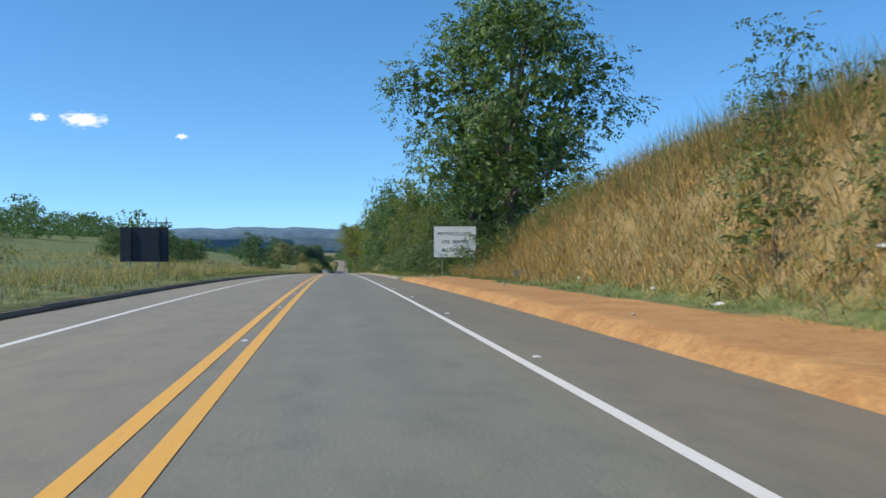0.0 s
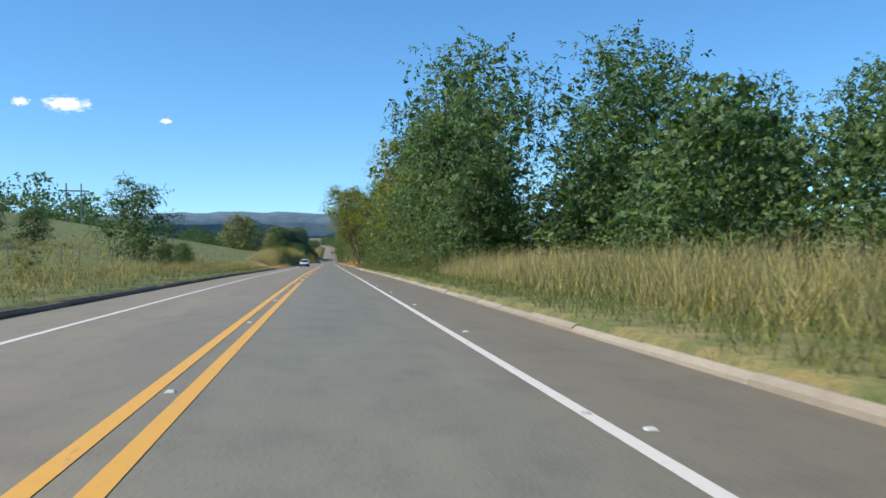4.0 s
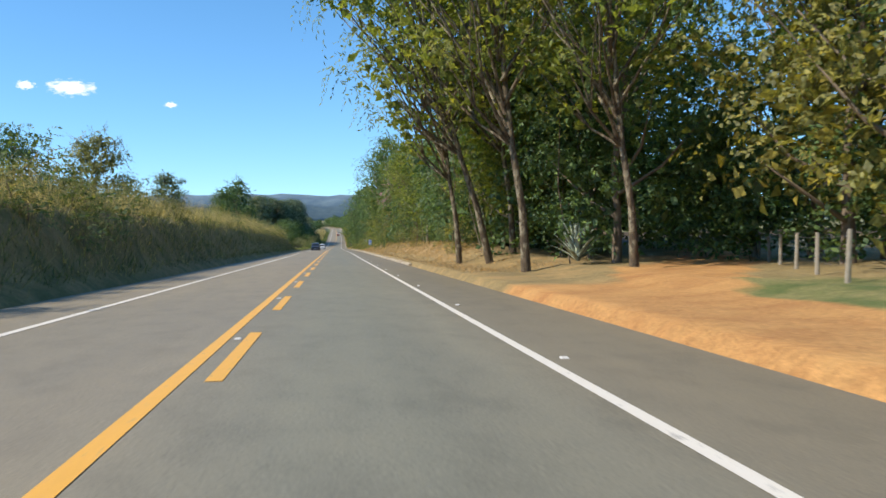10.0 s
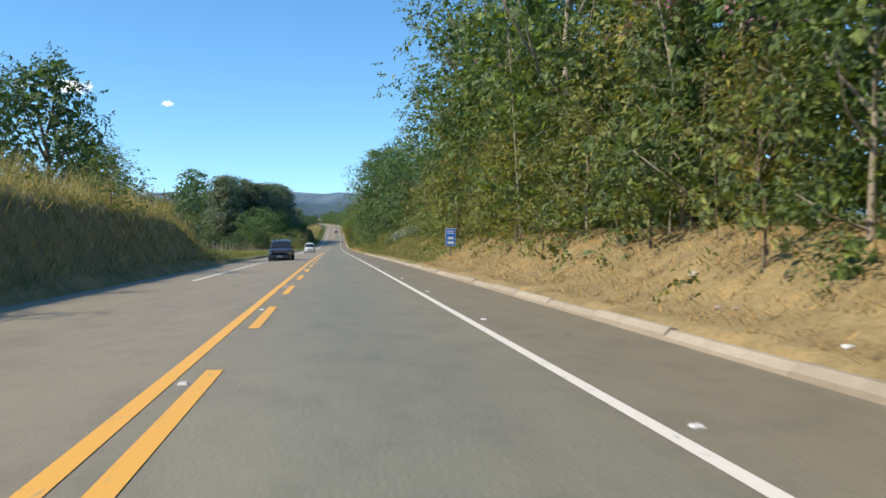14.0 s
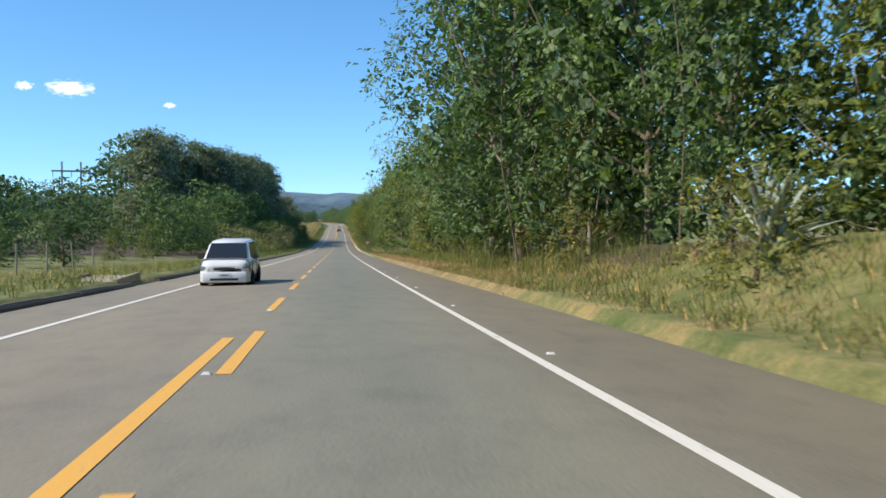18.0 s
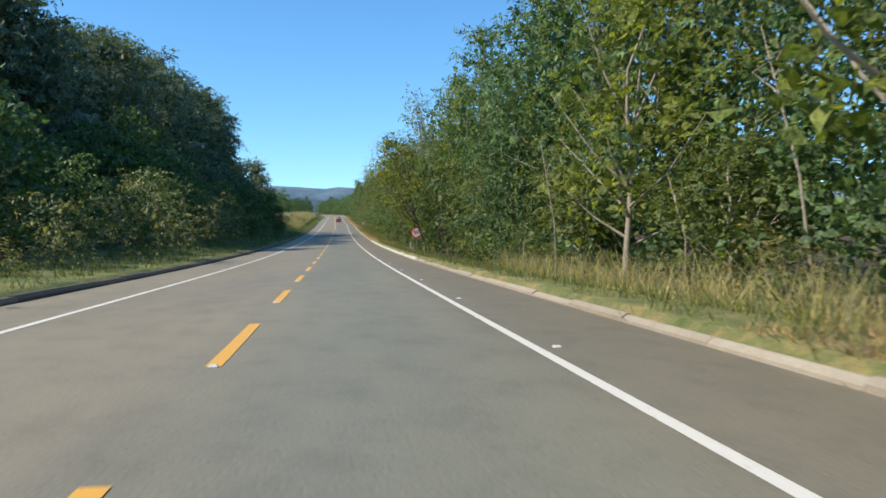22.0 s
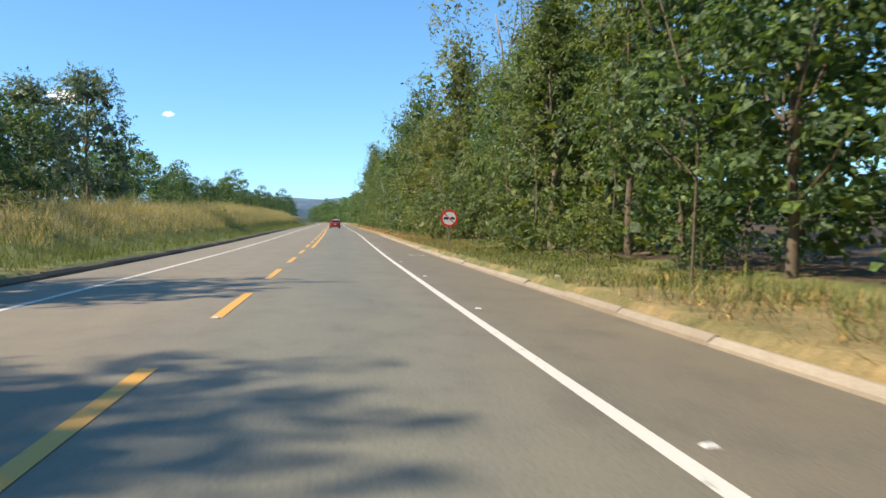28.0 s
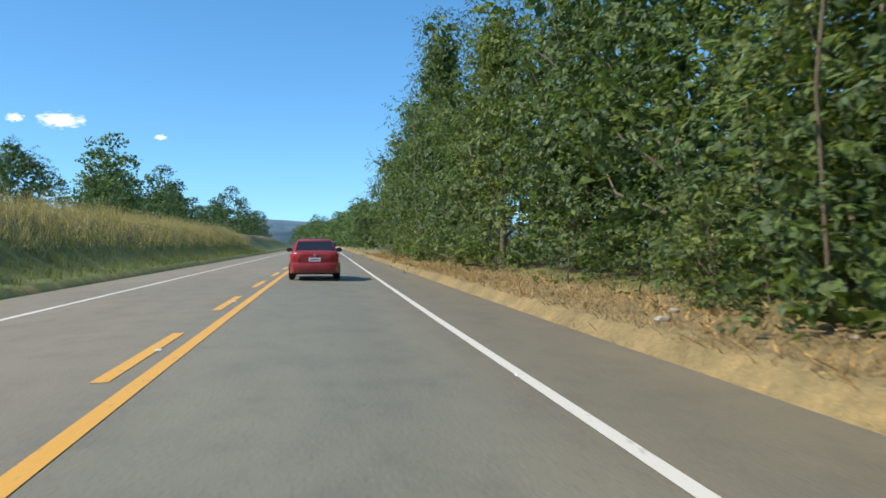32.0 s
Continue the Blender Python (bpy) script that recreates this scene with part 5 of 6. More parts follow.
part("pole", box_bm(-0.035, 0.035, 0.02, 0.08, low, 1.9, 0.008), POLE_GREEN, marker, "thin dark pole")
part("plate", box_bm(-0.26, 0.26, -0.01, 0.015, 1.08, 2.02, 0.01), SIGN_BLUE, marker, "blue plate")
part("plate_border", box_bm(-0.28, 0.28, 0.0, 0.012, 1.06, 2.04, 0.01), SIGN_WHITE, marker, "thin white border")
for z0, z1, x in ((1.86, 1.90, 0.20), (1.74, 1.78, 0.18), (1.44, 1.56, 0.16), (1.18, 1.32, 0.17)):
    part("bar", box_bm(-x, x, -0.016, -0.008, z0, z1), SIGN_WHITE, marker, "white bar of writing")



# ---- fences and posts ----
def fence(label, s0, s1, u, gap, tall, r, wires, seed, end_u=None):
    q = random.Random(seed)
    top = tagged(new("fence"), label, "fence")
    tops = []
    s = s0
    while s <= s1:
        uu = u if end_u is None else u + (end_u - u) * (s - s0) / (s1 - s0)
        x, y, z = on_ground(s, uu)
        h = tall * q.uniform(0.88, 1.1)
        bm = bmesh.new()
        bmesh.ops.create_cone(bm, cap_ends=True, segments=9, radius1=r * 1.1, radius2=r * 0.9, depth=h + 0.4, matrix=Matrix.Translation((0, 0, (h - 0.4) / 2)))
        post = part("post", bm, POST_WOOD, top)
        post.matrix_basis = pose(x, y, z, q.uniform(-3, 3), q.uniform(-3, 3), q.uniform(0, 360))
        tops.append((Vector((x, y, z)), h))
        s += gap * q.uniform(0.9, 1.1)
    for k in range(wires):
        f = (k + 1) / (wires + 0.4)
        V, F = join_tubes([tube([a + Vector((0.05, 0, h * f)), (a + b) / 2 + Vector((0.05, 0, (h + g) / 2 * f - 0.02)), b + Vector((0.05, 0, g * f))], [0.004] * 3, 4) for (a, h), (b, g) in zip(tops, tops[1:])])
        child("wire", mesh_of("wire", V, F, GALV), top, "thin fence wire")
    return top


fence("weathered wooden fence posts beside the forest", 247.5, 263, 8.1, 2.7, 0.78, 0.05, 3, 1, 8.3)
fence("wooden fence posts along the dirt track", 281.5, 300, 12.2, 3.2, 1.05, 0.06, 3, 2, 20.0)
fence("old fence posts at the edge of the wood", 508, 530, 10.0, 3.2, 1.4, 0.08, 3, 3)
fence("thin fence posts across the pasture", 120, 262, -17, 4.5, 1.25, 0.05, 3, 4)
fence("thin fence posts before the pasture trees", 462, 536, -13.6, 4.2, 1.6, 0.05, 3, 5)
for s, u, h, r in ((658.9, 7.03, 0.86, 0.075), (658.6, 7.2, 0.6, 0.085)):
    p = thing("wooden_post", "stout grey wooden post at the forest edge", "post", s, u)
    part("shaft", post_bm(r, -0.4, h, seg=12), POST_WOOD, p)
slab = thing("concrete_slab", "pale worn concrete slab over the roadside ditch", "slab", 510.8, -6.9)
part("slab_top", box_bm(-0.95, 0.95, -1.6, 1.6, -0.25, 0.06, 0.02), KERB_PALE, slab)
for x in (-0.95, 0.8):
    part("slab_edge", box_bm(x, x + 0.15, -1.6, 1.6, 0.05, 0.16, 0.02), KERB_PALE, slab)
pole = thing("pole", "slim dark pole in the roadside grass", "pole", 511, -12.8)
part("shaft", post_bm(0.06, -0.4, 3.2), BARK, pole)
gate = thing("gate", "grey wooden bar gate across the shaded track", "gate", 281, 19.5, 20)
for x in (-1.8, 1.8):
    part("post", post_bm(0.10, -0.4, 1.5, x), POST_WOOD, gate)
for z in (0.35, 0.65, 0.95, 1.25):
    part("bar", box_bm(-1.8, 1.8, -0.03, 0.03, z, z + 0.09, 0.01), POST_WOOD, gate)


# ---- agaves ----
def agave_leaf():
    V, F = [], []
    for i in range(7):
        f = i / 6
        w = 0.115 * (1 - f) ** 0.55 * (0.75 + 0.6 * f)
        y, z = 1.25 * f, 0.12 * math.sin(f * 2.4)
        V += [(-w, y, z + 0.035 * (1 - f)), (0, y, z - 0.03 * (1 - f)), (w, y, z + 0.035 * (1 - f)), (0, y, z + 0.02 * (1 - f))]
    for i in range(6):
        F += [(4 * i + a, 4 * i + b, 4 * i + 4 + b, 4 * i + 4 + a) for a, b in ((0, 1), (1, 2), (2, 3), (3, 0))]
    return mesh_of("leaf", V, F, AGAVE, True)


AGAVE_LEAF = agave_leaf()


def agave(s, u, size, seed, stalk=0.0):
    q = random.Random(seed)
    top = thing("agave", "large pale blue-green agave with spiky leaves", "agave", s, u, 0, None, "agaves on the verge")
    top.scale = (size,) * 3
    for k in range(30):
        f = k / 30
        child("leaf", AGAVE_LEAF, top, "", pose(0, 0, 0.1, 12 + 72 * f ** 0.8 + q.uniform(-7, 7), q.uniform(-8, 8), k * 137.5 + q.uniform(-9, 9)) @ Matrix.Diagonal((1, q.uniform(0.8, 1.15), 1, 1)))
    if stalk:
        part("flower_stalk", post_bm(0.03, 0, stalk), POST_WOOD, top, "tall dry flower stalk")


for i, (s, u, size, stalk) in enumerate(((297, 10.9, 1.25, 0), (472, 10.1, 1.1, 2.6), (474.5, 9.9, 1.0, 2.2), (477.5, 9.4, 1.15, 0), (481, 9.6, 1.0, 0), (469, 10.6, 1.0, 2.4), (495.5, 9.6, 1.3, 0), (466.5, 11, 0.9, 0), (487, 10.4, 0.8, 0))):
    agave(s, u, size, i, stalk)


# ---- power line ----
def pylon(s, u, h):
    top = thing("pylon", "distant steel H-frame power pylon above the trees", "pylon", s, u, 20)
    for x in (-2.2, 2.2):
        part("mast", post_bm(0.22, -0.5, h, x), GALV, top)
    part("crossarm", box_bm(-4.6, 4.6, -0.14, 0.14, h - 2.6, h - 2.2), GALV, top)
    for x in (-4.3, 0.0, 4.3):
        part("insulator", post_bm(0.09, h - 4.0, h - 2.5, x), GALV, top)
    for a in (-1, 1):
        bm = box_bm(-3.1, 3.1, -0.06, 0.06, -0.08, 0.08)
        bmesh.ops.transform(bm, matrix=Matrix.Translation((0, 0, h - 6)) @ Matrix.Rotation(radians(48 * a), 4, "Y"), verts=bm.verts[:])
        part("brace", bm, GALV, top)


pylon(384, -79, 19)
pylon(700, -66, 18.5)
pylon(190, -92, 15)


# ---- vehicles ----
def car_paint(name, colour, metal=0.0):
    m, nt, b = material(name)
    dust = speckle(nt, 3.0, 4.0)
    nt.links.new(ramp(nt, dust, ((0.35, colour), (0.75, tuple(c * 0.85 + 0.03 for c in colour)))), b.inputs["Base Color"])
    b.inputs["Roughness"].default_value, b.inputs["Metallic"].default_value, b.inputs["Coat Weight"].default_value, b.inputs["Coat Roughness"].default_value = 0.4, metal, 0.5, 0.08
    return m


def dark_glass():
    m, nt, b = material("tinted_glass")
    b.inputs["Base Color"].default_value = (0.02, 0.024, 0.028, 1)
    b.inputs["Roughness"].default_value, b.inputs["Specular IOR Level"].default_value = 0.06, 0.6
    return m


GLASS = dark_glass()
RUBBER = grained("tyre_rubber", (0.012, 0.012, 0.012), (0.03, 0.03, 0.029), 12.0, 0.85, 0, 60.0, 0.2)
RIM = grained("wheel_rim", (0.30, 0.30, 0.31), (0.50, 0.50, 0.51), 10.0, 0.35, 0.8, 60.0, 0.05)
TRIM = grained("black_plastic", (0.015, 0.015, 0.016), (0.035, 0.035, 0.035), 8.0, 0.6, 0, 80.0, 0.1)
LAMP_RED = plain("tail_lamp_red", (0.42, 0.02, 0.02), 0.15)
LAMP_CLEAR = plain("headlamp_clear", (0.55, 0.57, 0.60), 0.08, 0.85)
LAMP_AMBER = plain("lamp_amber", (0.85, 0.42, 0.05), 0.2)
PLATE_INK = plain("plate_ink", (0.16, 0.18, 0.24), 0.5)
PLATE = plain("plate_white", (0.68, 0.70, 0.72), 0.4)


def loft(sections):
    """Closed skin over rings with equal numbers of points."""
    bm = bmesh.new()
    rings = [[bm.verts.new(p) for p in ring] for ring in sections]
    n = len(rings[0])
    for a, b in zip(rings, rings[1:]):
        for k in range(n):
            bm.faces.new((a[k], a[(k + 1) % n], b[(k + 1) % n], b[k]))
    bm.faces.new(rings[0][::-1])
    bm.faces.new(rings[-1])
    bmesh.ops.recalc_face_normals(bm, faces=bm.faces[:])
    for f in bm.faces:
        f.smooth = len(f.verts) == 4
    for e in bm.edges:
        if len(e.link_faces) == 2 and e.calc_face_angle(0) > 0.7:
            e.smooth = False
    return bm


PLAN = ((0, 0.55, 0.78, 0.86, 0.92, 0.96, 1.0), (0, 0.012, 0.035, 0.06, 0.11, 0.19, 0.40))  # how the ends of a car curve back towards its sides


def bow(x0, x1, hw, face, inward, z0, z1, thick=0.12, push=0.0):
    """A strip that follows the rounded end of a car from x0 to x1."""
    rows = []
    for x in np.linspace(x0, x1, 15):
        d = face + inward * (float(np.interp(abs(x) / hw, *PLAN)) - push)
        rows.append([(x, d + inward * 0.025, z0), (x, d, z0 + 0.03), (x, d, z1 - 0.035), (x, d + inward * 0.015, z1 - 0.01), (x, d + inward * 0.045, z1), (x, d + inward * thick, z1), (x, d + inward * thick, z0)])
    return loft(rows)


def car(label, s, u, turn, paint, length, width, height, deck, cabin, wheelbase, bonnet=0.92, boot=0.98, wheel_r=0.30, rack=False, name="car", low_trim=False, amber=False):
    """A car that faces along +y. cabin: where glass meets body and roof, from the rear bumper: rear foot, rear top, front top, front foot."""
    top = thing(name, label, "car", s, u, turn, 0.0)
    hw, base = width / 2, 0.23

    def ring(y, w, zt, zb):
        half = [(w * 0.72, zb), (w * 0.90, zb + 0.05), (w * 0.975, zb + 0.16), (w, zb + 0.34), (w * 0.995, zt - 0.30), (w * 0.975, zt - 0.15), (w * 0.93, zt - 0.06), (w * 0.84, zt - 0.015), (w * 0.60, zt + 0.005)]
        return [(x, y, z) for x, z in half] + [(-x, y, z) for x, z in half[::-1]]

    r0, r1, f1, f0 = cabin
    rows = [(y, w, boot - d, base + e) for y, w, d, e in ((0.0, 0.66, 0.13, 0.16), (0.03, 0.80, 0.08, 0.12), (0.08, 0.90, 0.035, 0.08), (0.17, 0.955, 0.01, 0.03))]
    rows += [(0.40, 0.985, boot, base)] if r0 > 0.45 else []
    rows += [(r0 + 0.2, 1.0, deck, base), ((r0 + f0) / 2, 1.0, deck, base), (f0 - 0.2, 1.0, deck, base), (f0, 0.997, deck - 0.005, base), ((f0 + length) / 2, 0.985, (deck + bonnet) / 2 + 0.035, base)]
    rows += [(length - y, w, bonnet - d, base + e) for y, w, d, e in ((0.40, 0.965, 0.0, 0), (0.18, 0.93, 0.045, 0.02), (0.08, 0.87, 0.09, 0.06), (0.03, 0.78, 0.14, 0.10), (0.0, 0.64, 0.20, 0.14))]
    body = part("body", loft([ring(y, hw * w, zt, zb) for y, w, zt, zb in rows]), paint, top)
    wb, wt = hw * 0.93, hw * 0.74

    def slab(y, w, z):
        return [(-w, y, z), (w, y, z)]

    # cabin shell: pillars and roof in body colour
    lift = deck - 0.03
    cab = bmesh.new()
    low_ring = [cab.verts.new(p) for p in ((-wb, r0, lift), (wb, r0, lift), (wb, f0, lift), (-wb, f0, lift))]
    mid_ring = [cab.verts.new(p) for p in ((-wt - 0.02, r1 - 0.02, height - 0.07), (wt + 0.02, r1 - 0.02, height - 0.07), (wt + 0.02, f1 + 0.04, height - 0.07), (-wt - 0.02, f1 + 0.04, height - 0.07))]
    top_ring = [cab.verts.new(p) for p in ((-wt * 0.86, r1 + 0.18, height), (wt * 0.86, r1 + 0.18, height), (wt * 0.86, f1 - 0.2, height), (-wt * 0.86, f1 - 0.2, height))]
    for a, b in ((low_ring, mid_ring), (mid_ring, top_ring)):
        for k in range(4):
            cab.faces.new((a[k], a[(k + 1) % 4], b[(k + 1) % 4], b[k]))
    cab.faces.new(top_ring)
    bmesh.ops.recalc_face_normals(cab, faces=cab.faces[:])
    bmesh.ops.bevel(cab, geom=[e for e in cab.edges if not e.is_boundary], offset=0.055, segments=4, affect="EDGES")
    for f in cab.faces:
        f.smooth = True
    part("cabin", cab, paint, top)

    def pane(name, corners, inset, push, text):
        """A pane of glass set on one face of the cabin, a little proud of it."""
        c = [Vector(p) for p in corners]
        m = sum(c, Vector()) / 4
        nrm = (c[1] - c[0]).cross(c[3] - c[0]).normalized()
        if nrm.dot(m - Vector((0, (r0 + f0) / 2, deck))) < 0:
            nrm = -nrm
        bm = bmesh.new()
        ends = (c[0].lerp(c[3], 0.05), c[1].lerp(c[2], 0.05), c[2].lerp(c[1], 0.06), c[3].lerp(c[0], 0.06))
        half = inset / 2
        vs = [bm.verts.new(p + nrm * push) for p in (ends[0].lerp(ends[1], half), ends[1].lerp(ends[0], half), ends[2].lerp(ends[3], half), ends[3].lerp(ends[2], half))]
        face = bm.faces.new(vs)
        got = bmesh.ops.extrude_face_region(bm, geom=[face])
        bmesh.ops.translate(bm, vec=-nrm * (push + 0.01), verts=[v for v in got["geom"] if isinstance(v, bmesh.types.BMVert)])
        bmesh.ops.recalc_face_normals(bm, faces=bm.faces[:])
        part(name, bm, GLASS, top, text)

    zl, zh = lift, height - 0.07
    pane("rear_window", ((-wb, r0, zl), (wb, r0, zl), (wt + 0.02, r1 - 0.02, zh), (-wt - 0.02, r1 - 0.02, zh)), 0.13, 0.010, "dark tinted rear window")
    pane("windscreen", ((-wb, f0, zl), (wb, f0, zl), (wt + 0.02, f1 + 0.04, zh), (-wt - 0.02, f1 + 0.04, zh)), 0.10, 0.012, "dark windscreen")
    for sx in (-1, 1):
        split = (r1 + f1) / 2 + 0.1
        for a0, a1, b1, b0 in ((r0 + 0.25, r1 + 0.12, split - 0.05, split - 0.05), (split + 0.03, split + 0.03, f1 - 0.02, f0 - 0.22)):
            pane("side_window", ((sx * wb, a0, zl), (sx * wb, b0, zl), (sx * (wt + 0.02), b1, zh), (sx * (wt + 0.02), a1, zh)), 0.07, 0.014, "dark side window")
        part("mirror", box_bm(sx * hw * 0.97 if sx > 0 else -hw * 0.97 - 0.20, sx * hw * 0.97 + 0.20 if sx > 0 else -hw * 0.97, f0 - 0.42, f0 - 0.30, deck - 0.02, deck + 0.13, 0.03), TRIM if not low_trim else paint, top, "door mirror")
        for y in (split, f0 - 0.25):
            part("door_seam", box_bm(sx * (hw + 0.001) - 0.004, sx * (hw + 0.001) + 0.004, y - 0.006, y + 0.006, base + 0.22, deck - 0.12), TRIM, top)
        for y in (split + 0.12, r0 + 0.35):
            part("door_handle", box_bm(sx * hw - 0.02, sx * hw + 0.02, y, y + 0.16, deck - 0.17, deck - 0.13, 0.008), TRIM if low_trim else paint, top)
        part("sill", box_bm(sx * hw * 0.90 - 0.03, sx * hw * 0.90 + 0.03, 0.7, length - 0.7, base - 0.03, base + 0.08, 0.01), TRIM, top, "dark sill")
    over = (length - wheelbase) / 2 - 0.05
    for y in (over, over + wheelbase):
        for sx in (-1, 1):
            arch = disc_bm(wheel_r + 0.05, -0.005, 0.012, 0, 0, 24)
            bmesh.ops.transform(arch, matrix=Matrix.Translation((sx * (hw - 0.006), y, wheel_r + 0.02)) @ Matrix.Rotation(radians(90), 4, "Z"), verts=arch.verts[:])
            part("wheel_arch", arch, TRIM, top, "dark wheel arch")
            hub = new("wheel")
            hub.parent = top
            hub.matrix_basis = pose(sx * (hw - 0.07), y, wheel_r, 0, 0, 90 if sx > 0 else -90)
            ty = disc_bm(wheel_r, -0.11, 0.10, 0, 0, 28, wheel_r * 0.62)
            bmesh.ops.bevel(ty, geom=[e for e in ty.edges if abs(e.verts[0].co.xz.length - wheel_r) < 1e-4 and abs(e.verts[0].co.y - e.verts[1].co.y) < 1e-4], offset=0.03, segments=2, affect="EDGES")
            part("tyre", ty, RUBBER, hub, "black tyre")
            part("rim", disc_bm(wheel_r * 0.64, -0.085, -0.05, 0, 0, 24), RIM, hub, "grey wheel rim")
            for k in range(5):
                a = k * math.tau / 5
                part("rim_hole", disc_bm(wheel_r * 0.11, -0.092, -0.08, math.cos(a) * wheel_r * 0.40, math.sin(a) * wheel_r * 0.40, 8), TRIM, hub)
    # ends
    trim = TRIM if low_trim else paint
    part("rear_bumper", bow(-hw * 0.99, hw * 0.99, hw, -0.06, 1, base + 0.02, base + 0.37), trim, top, "rear bumper")
    part("front_bumper", bow(-hw * 0.98, hw * 0.98, hw, length + 0.06, -1, base + 0.02, base + 0.37), trim, top, "front bumper")
    part("bumper_strip", bow(-hw * 0.9, hw * 0.9, hw, -0.064, 1, base + 0.03, base + 0.10, 0.05), TRIM, top, "black strip under the bumper")
    part("grille", bow(-hw * 0.42, hw * 0.42, hw, length + 0.012, -1, bonnet - 0.36, bonnet - 0.22, 0.06), TRIM, top, "black grille")
    part("lower_grille", bow(-hw * 0.55, hw * 0.55, hw, length + 0.064, -1, base + 0.06, base + 0.19, 0.05), TRIM, top, "black lower grille")
    part("under_tray", box_bm(-hw * 0.8, hw * 0.8, 0.3, length - 0.3, base - 0.04, base + 0.05, 0.02), TRIM, top)
    for sx in (-1, 1):
        part("headlamp", bow(min(sx * 0.46, sx * 0.93) * hw, max(sx * 0.46, sx * 0.93) * hw, hw, length + 0.005, -1, bonnet - 0.37, bonnet - 0.20, 0.10), LAMP_CLEAR, top, "clear headlamp")
        lamp = part("tail_lamp", bow(min(sx * 0.64, sx * 0.965) * hw, max(sx * 0.64, sx * 0.965) * hw, hw, -0.008, 1, boot - 0.34, boot - 0.10, 0.10), LAMP_RED, top, "red tail lamp")
        if amber and sx > 0:
            part("indicator", bow(hw * 0.68, hw * 0.93, hw, -0.022, 1, boot - 0.20, boot - 0.11, 0.05), LAMP_AMBER, lamp, "lit amber indicator")
    for y, z, sy in ((-0.004, boot - 0.30, -1), (length + 0.062, base + 0.26, 1)):
        pl = part("number_plate", box_bm(-0.20, 0.20, min(y, y + sy * 0.012), max(y, y + sy * 0.012), z - 0.065, z + 0.065, 0.004), PLATE, top, "white number plate")
        part("plate_bar", box_bm(-0.14, 0.14, y + sy * 0.012 - 0.002, y + sy * 0.012 + 0.002, z - 0.022, z + 0.022), PLATE_INK, pl, "dark bar on the plate")
    part("badge", disc_bm(0.05, -0.018, 0.0, 0, boot - 0.15, 20), RIM, top, "small oval badge")
    if rack:
        for sx in (-1, 1):
            part("roof_rail", box_bm(sx * wt * 0.8 - 0.02, sx * wt * 0.8 + 0.02, r1 + 0.3, f1 - 0.3, height + 0.02, height + 0.06, 0.01), TRIM, top, "dark roof rail")
    return top


RED, WHITE_CAR, SILVER, DARK_CAR, PEARL = car_paint("red_paint", (0.30, 0.012, 0.012)), car_paint("white_paint", (0.72, 0.73, 0.74)), car_paint("silver_paint", (0.66, 0.67, 0.67), 0.15), car_paint("dark_paint", (0.02, 0.026, 0.036)), car_paint("pearl_paint", (0.66, 0.67, 0.68), 0.2)
car("red sedan with dark windows driving ahead", 894, 1.55, 1.0, RED, 4.25, 1.66, 1.40, 0.95, (0.50, 1.0, 2.5, 3.18), 2.45, 0.93, 1.0)
car("white hatchback driving ahead in the lane", 946, 1.9, 0, PEARL, 4.0, 1.72, 1.52, 0.98, (0.16, 0.55, 2.35, 3.02), 2.5, 0.96, 1.00)
car("silver-white oncoming sedan with lit front", 268.6, -2.9, 180, SILVER, 4.3, 1.70, 1.45, 0.95, (0.60, 1.05, 2.55, 3.25), 2.5, 0.93, 1.0, low_trim=True)
car("dark oncoming pickup-sized car with pale headlamps", 441.5, -2.7, 180, DARK_CAR, 4.4, 1.80, 1.66, 1.05, (0.2, 0.55, 2.6, 3.35), 2.6, 1.04, 1.05, 0.34, True)
car("white oncoming compact van with dark windscreen", 512.2, -2.35, 180, WHITE_CAR, 3.9, 1.66, 1.60, 1.00, (0.14, 0.40, 2.55, 3.30), 2.4, 0.99, 1.02, 0.30)


# ---- small things on the verge ----
PLASTIC = plain("grey_plastic_sheet", (0.045, 0.052, 0.07), 0.35)
PAPER = plain("pale_litter", (0.68, 0.66, 0.62), 0.7)
STONE = grained("stone", (0.26, 0.21, 0.16), (0.48, 0.42, 0.34), 3.0, 0.9, 0, 30.0, 0.4, 0.4)


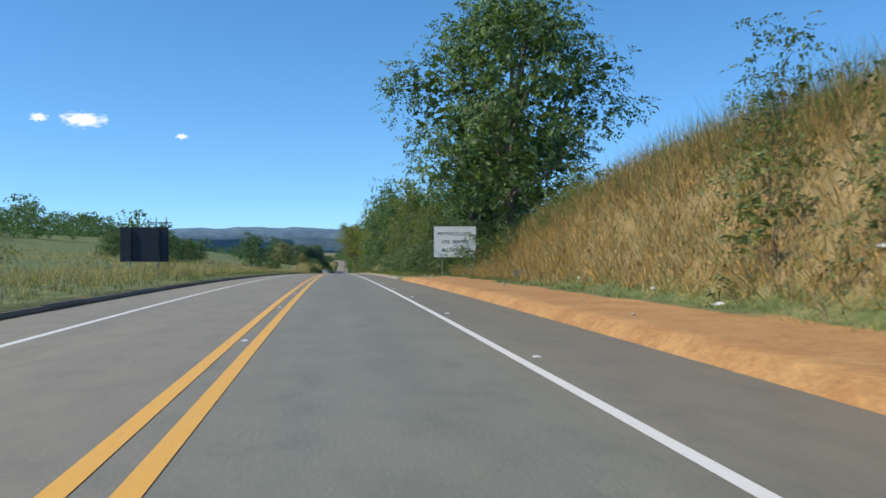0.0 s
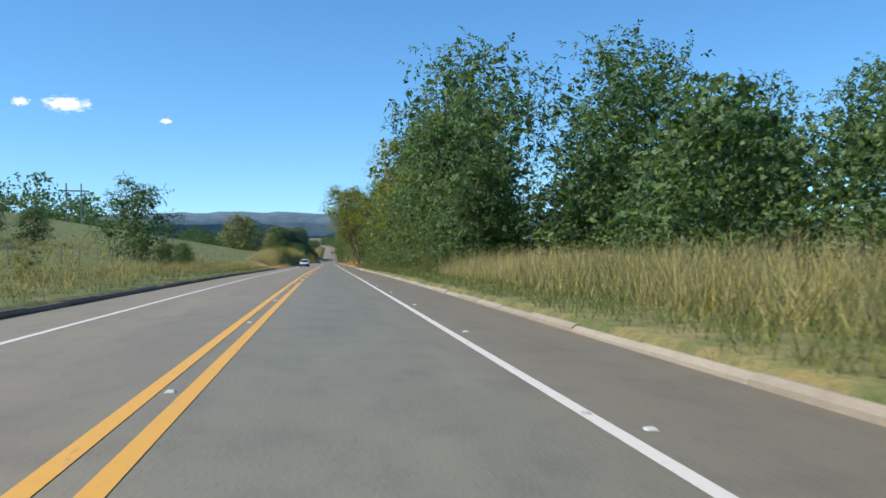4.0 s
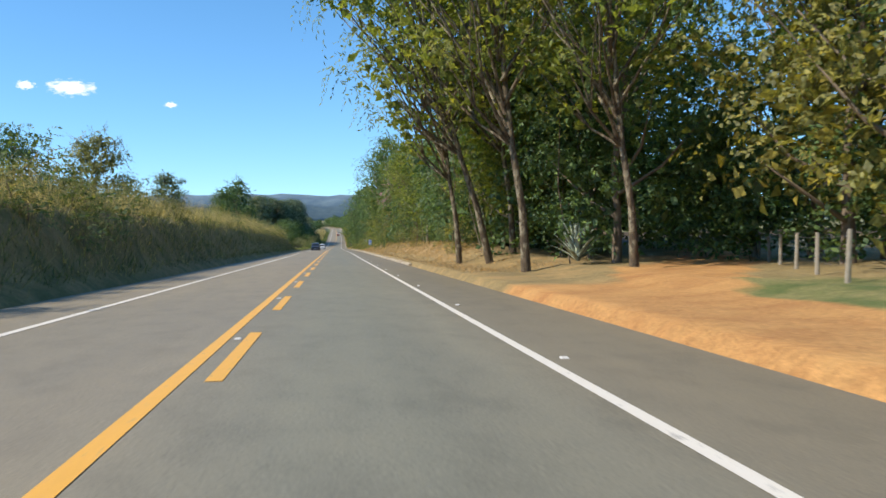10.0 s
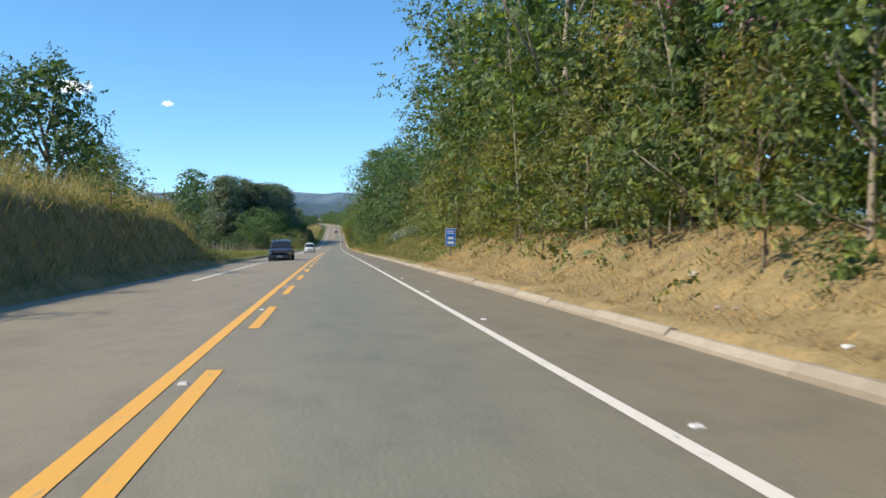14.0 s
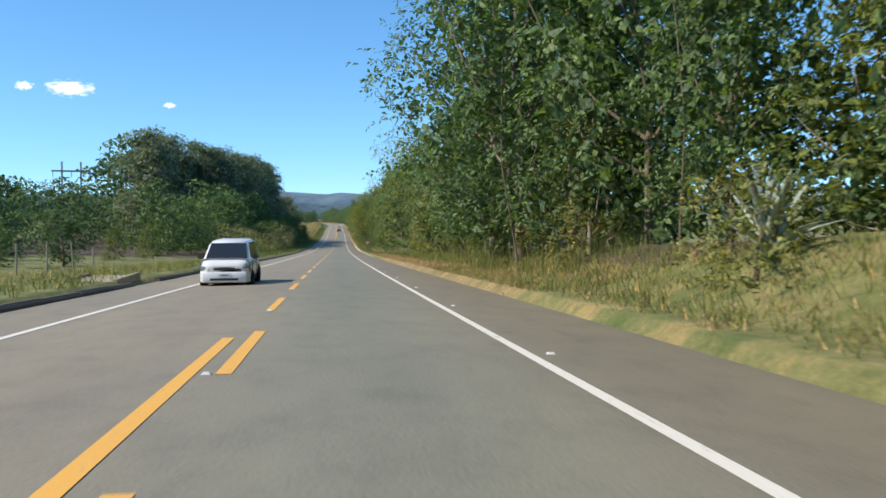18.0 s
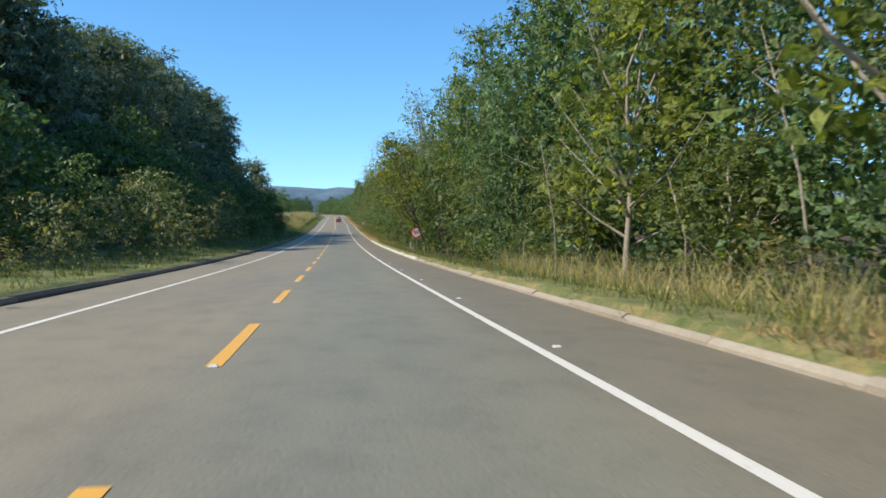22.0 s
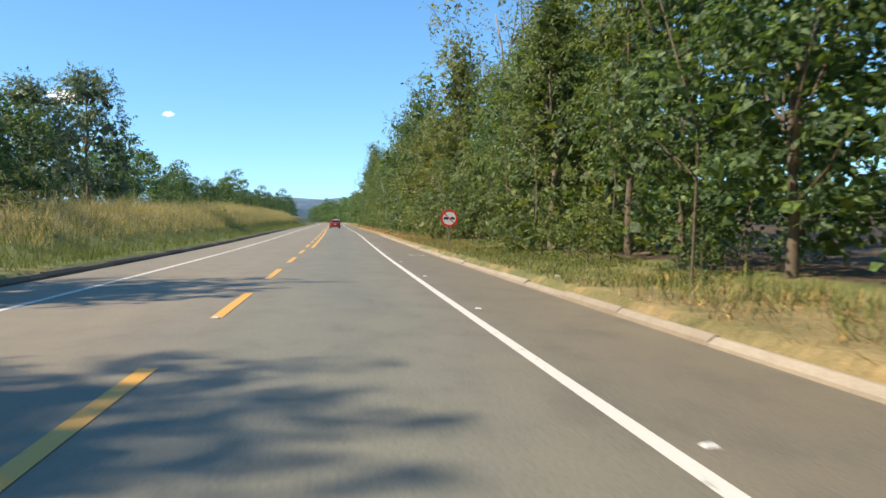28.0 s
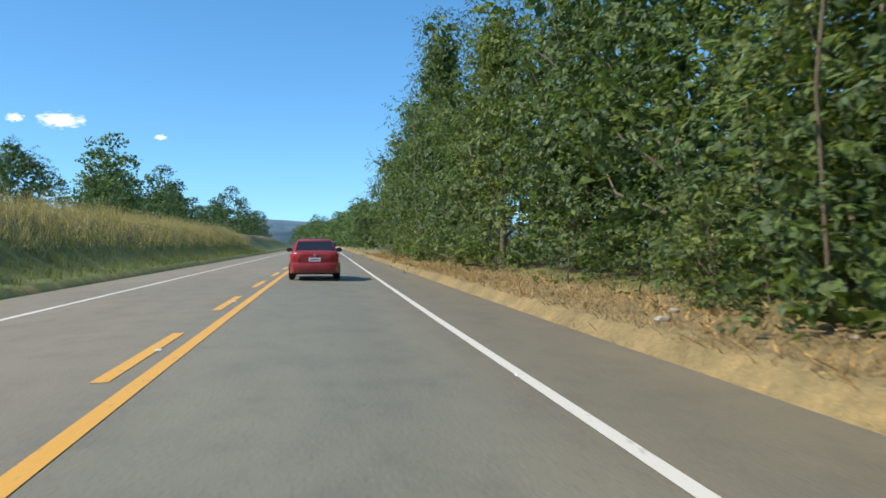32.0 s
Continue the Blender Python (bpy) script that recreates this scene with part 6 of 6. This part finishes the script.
def lump(name, s, u, size, mat, label, category, seed):
    bm = bmesh.new()
    bmesh.ops.create_icosphere(bm, subdivisions=2, radius=1.0)
    for v in bm.verts:
        v.co *= 1 + 0.35 * noise.noise(v.co * 1.7 + Vector((seed, 0, 0))) + 0.12 * noise.noise(v.co * 5 + Vector((0, seed, 0)))
        v.co = Vector((v.co.x * size[0], v.co.y * size[1], max(-0.3, v.co.z) * size[2]))
    me = bpy.data.meshes.new(name)
    bm.to_mesh(me)
    bm.free()
    me.materials.append(mat)
    ob = new(name, me)
    x, y, z = on_ground(s, u)
    ob.matrix_basis = pose(x, y, z + 0.02, 0, 0, seed * 47)
    tagged(ob, label, category)


lump("rubbish_bag", 39.5, 10.6, (0.62, 0.45, 0.32), PLASTIC, "crumpled dark grey plastic sheet dumped on the verge", "rubbish", 3)
for i, (s, u, k) in enumerate(((17, 9.7, 0.16), (13.2, 10.9, 0.18), (21.5, 10.0, 0.12), (29, 10.2, 0.1), (848, 7.0, 0.06), (853, 7.6, 0.05), (380.5, 6.6, 0.08))):
    lump("litter", s, u, (k, k * 0.8, k * 0.4), PAPER, "scrap of pale litter on the verge", "litter", 10 + i)
for i in range(60):
    s = rng.choice((rng.uniform(5, 60), rng.uniform(300, 470), rng.uniform(500, 560), rng.uniform(690, 880)))
    k = rng.uniform(0.04, 0.13)
    lump("stone", s, rng.uniform(6.2, 9.2), (k, k * 0.8, k * 0.6), STONE, "small pale stone on the verge", "stone", 40 + i)


# reflective studs along the edge and centre lines, joined: too small and many to tell apart
def studs():
    out = []
    for s in np.arange(2, 960, 8.0):
        rows = [(3.78, s)] + ([(0.0, s + 2)] if s < 480 or s > 800 else [(0.0, s + 6.7)])
        for u, q in rows:
            c = spot(q, u, camber(u))
            a, b2 = 0.05, 0.04
            up = np.array((0, 0, 0.018))
            p = [c + np.array((-a, -b2, 0)), c + np.array((a, -b2, 0)), c + np.array((a, b2, 0)), c + np.array((-a, b2, 0))]
            t = [c + (v - c) * 0.65 + up for v in p]
            out.append(t)
            out += [[p[i], p[(i + 1) % 4], t[(i + 1) % 4], t[i]] for i in range(4)]
    tagged(new("road_studs", quads_mesh("road_studs", np.array(out), PAPER)), "small pale reflective studs set on the asphalt", "road stud", "", "stuff")


studs()
cross = tagged(new("survey_cross"), "thin white painted cross on the shoulder", "road marking", "", "structure")
for a in (12, -28):
    bm = box_bm(-0.36, 0.36, -0.03, 0.03, 0, 0.004)
    ob = part("stroke", bm, WHITE_PAINT, cross)
    x, y, z = spot(791.9, 4.87, -0.07)
    ob.matrix_basis = pose(x, y, z, 0, 0, a)
for p in PROTO.values():
    drop(p)
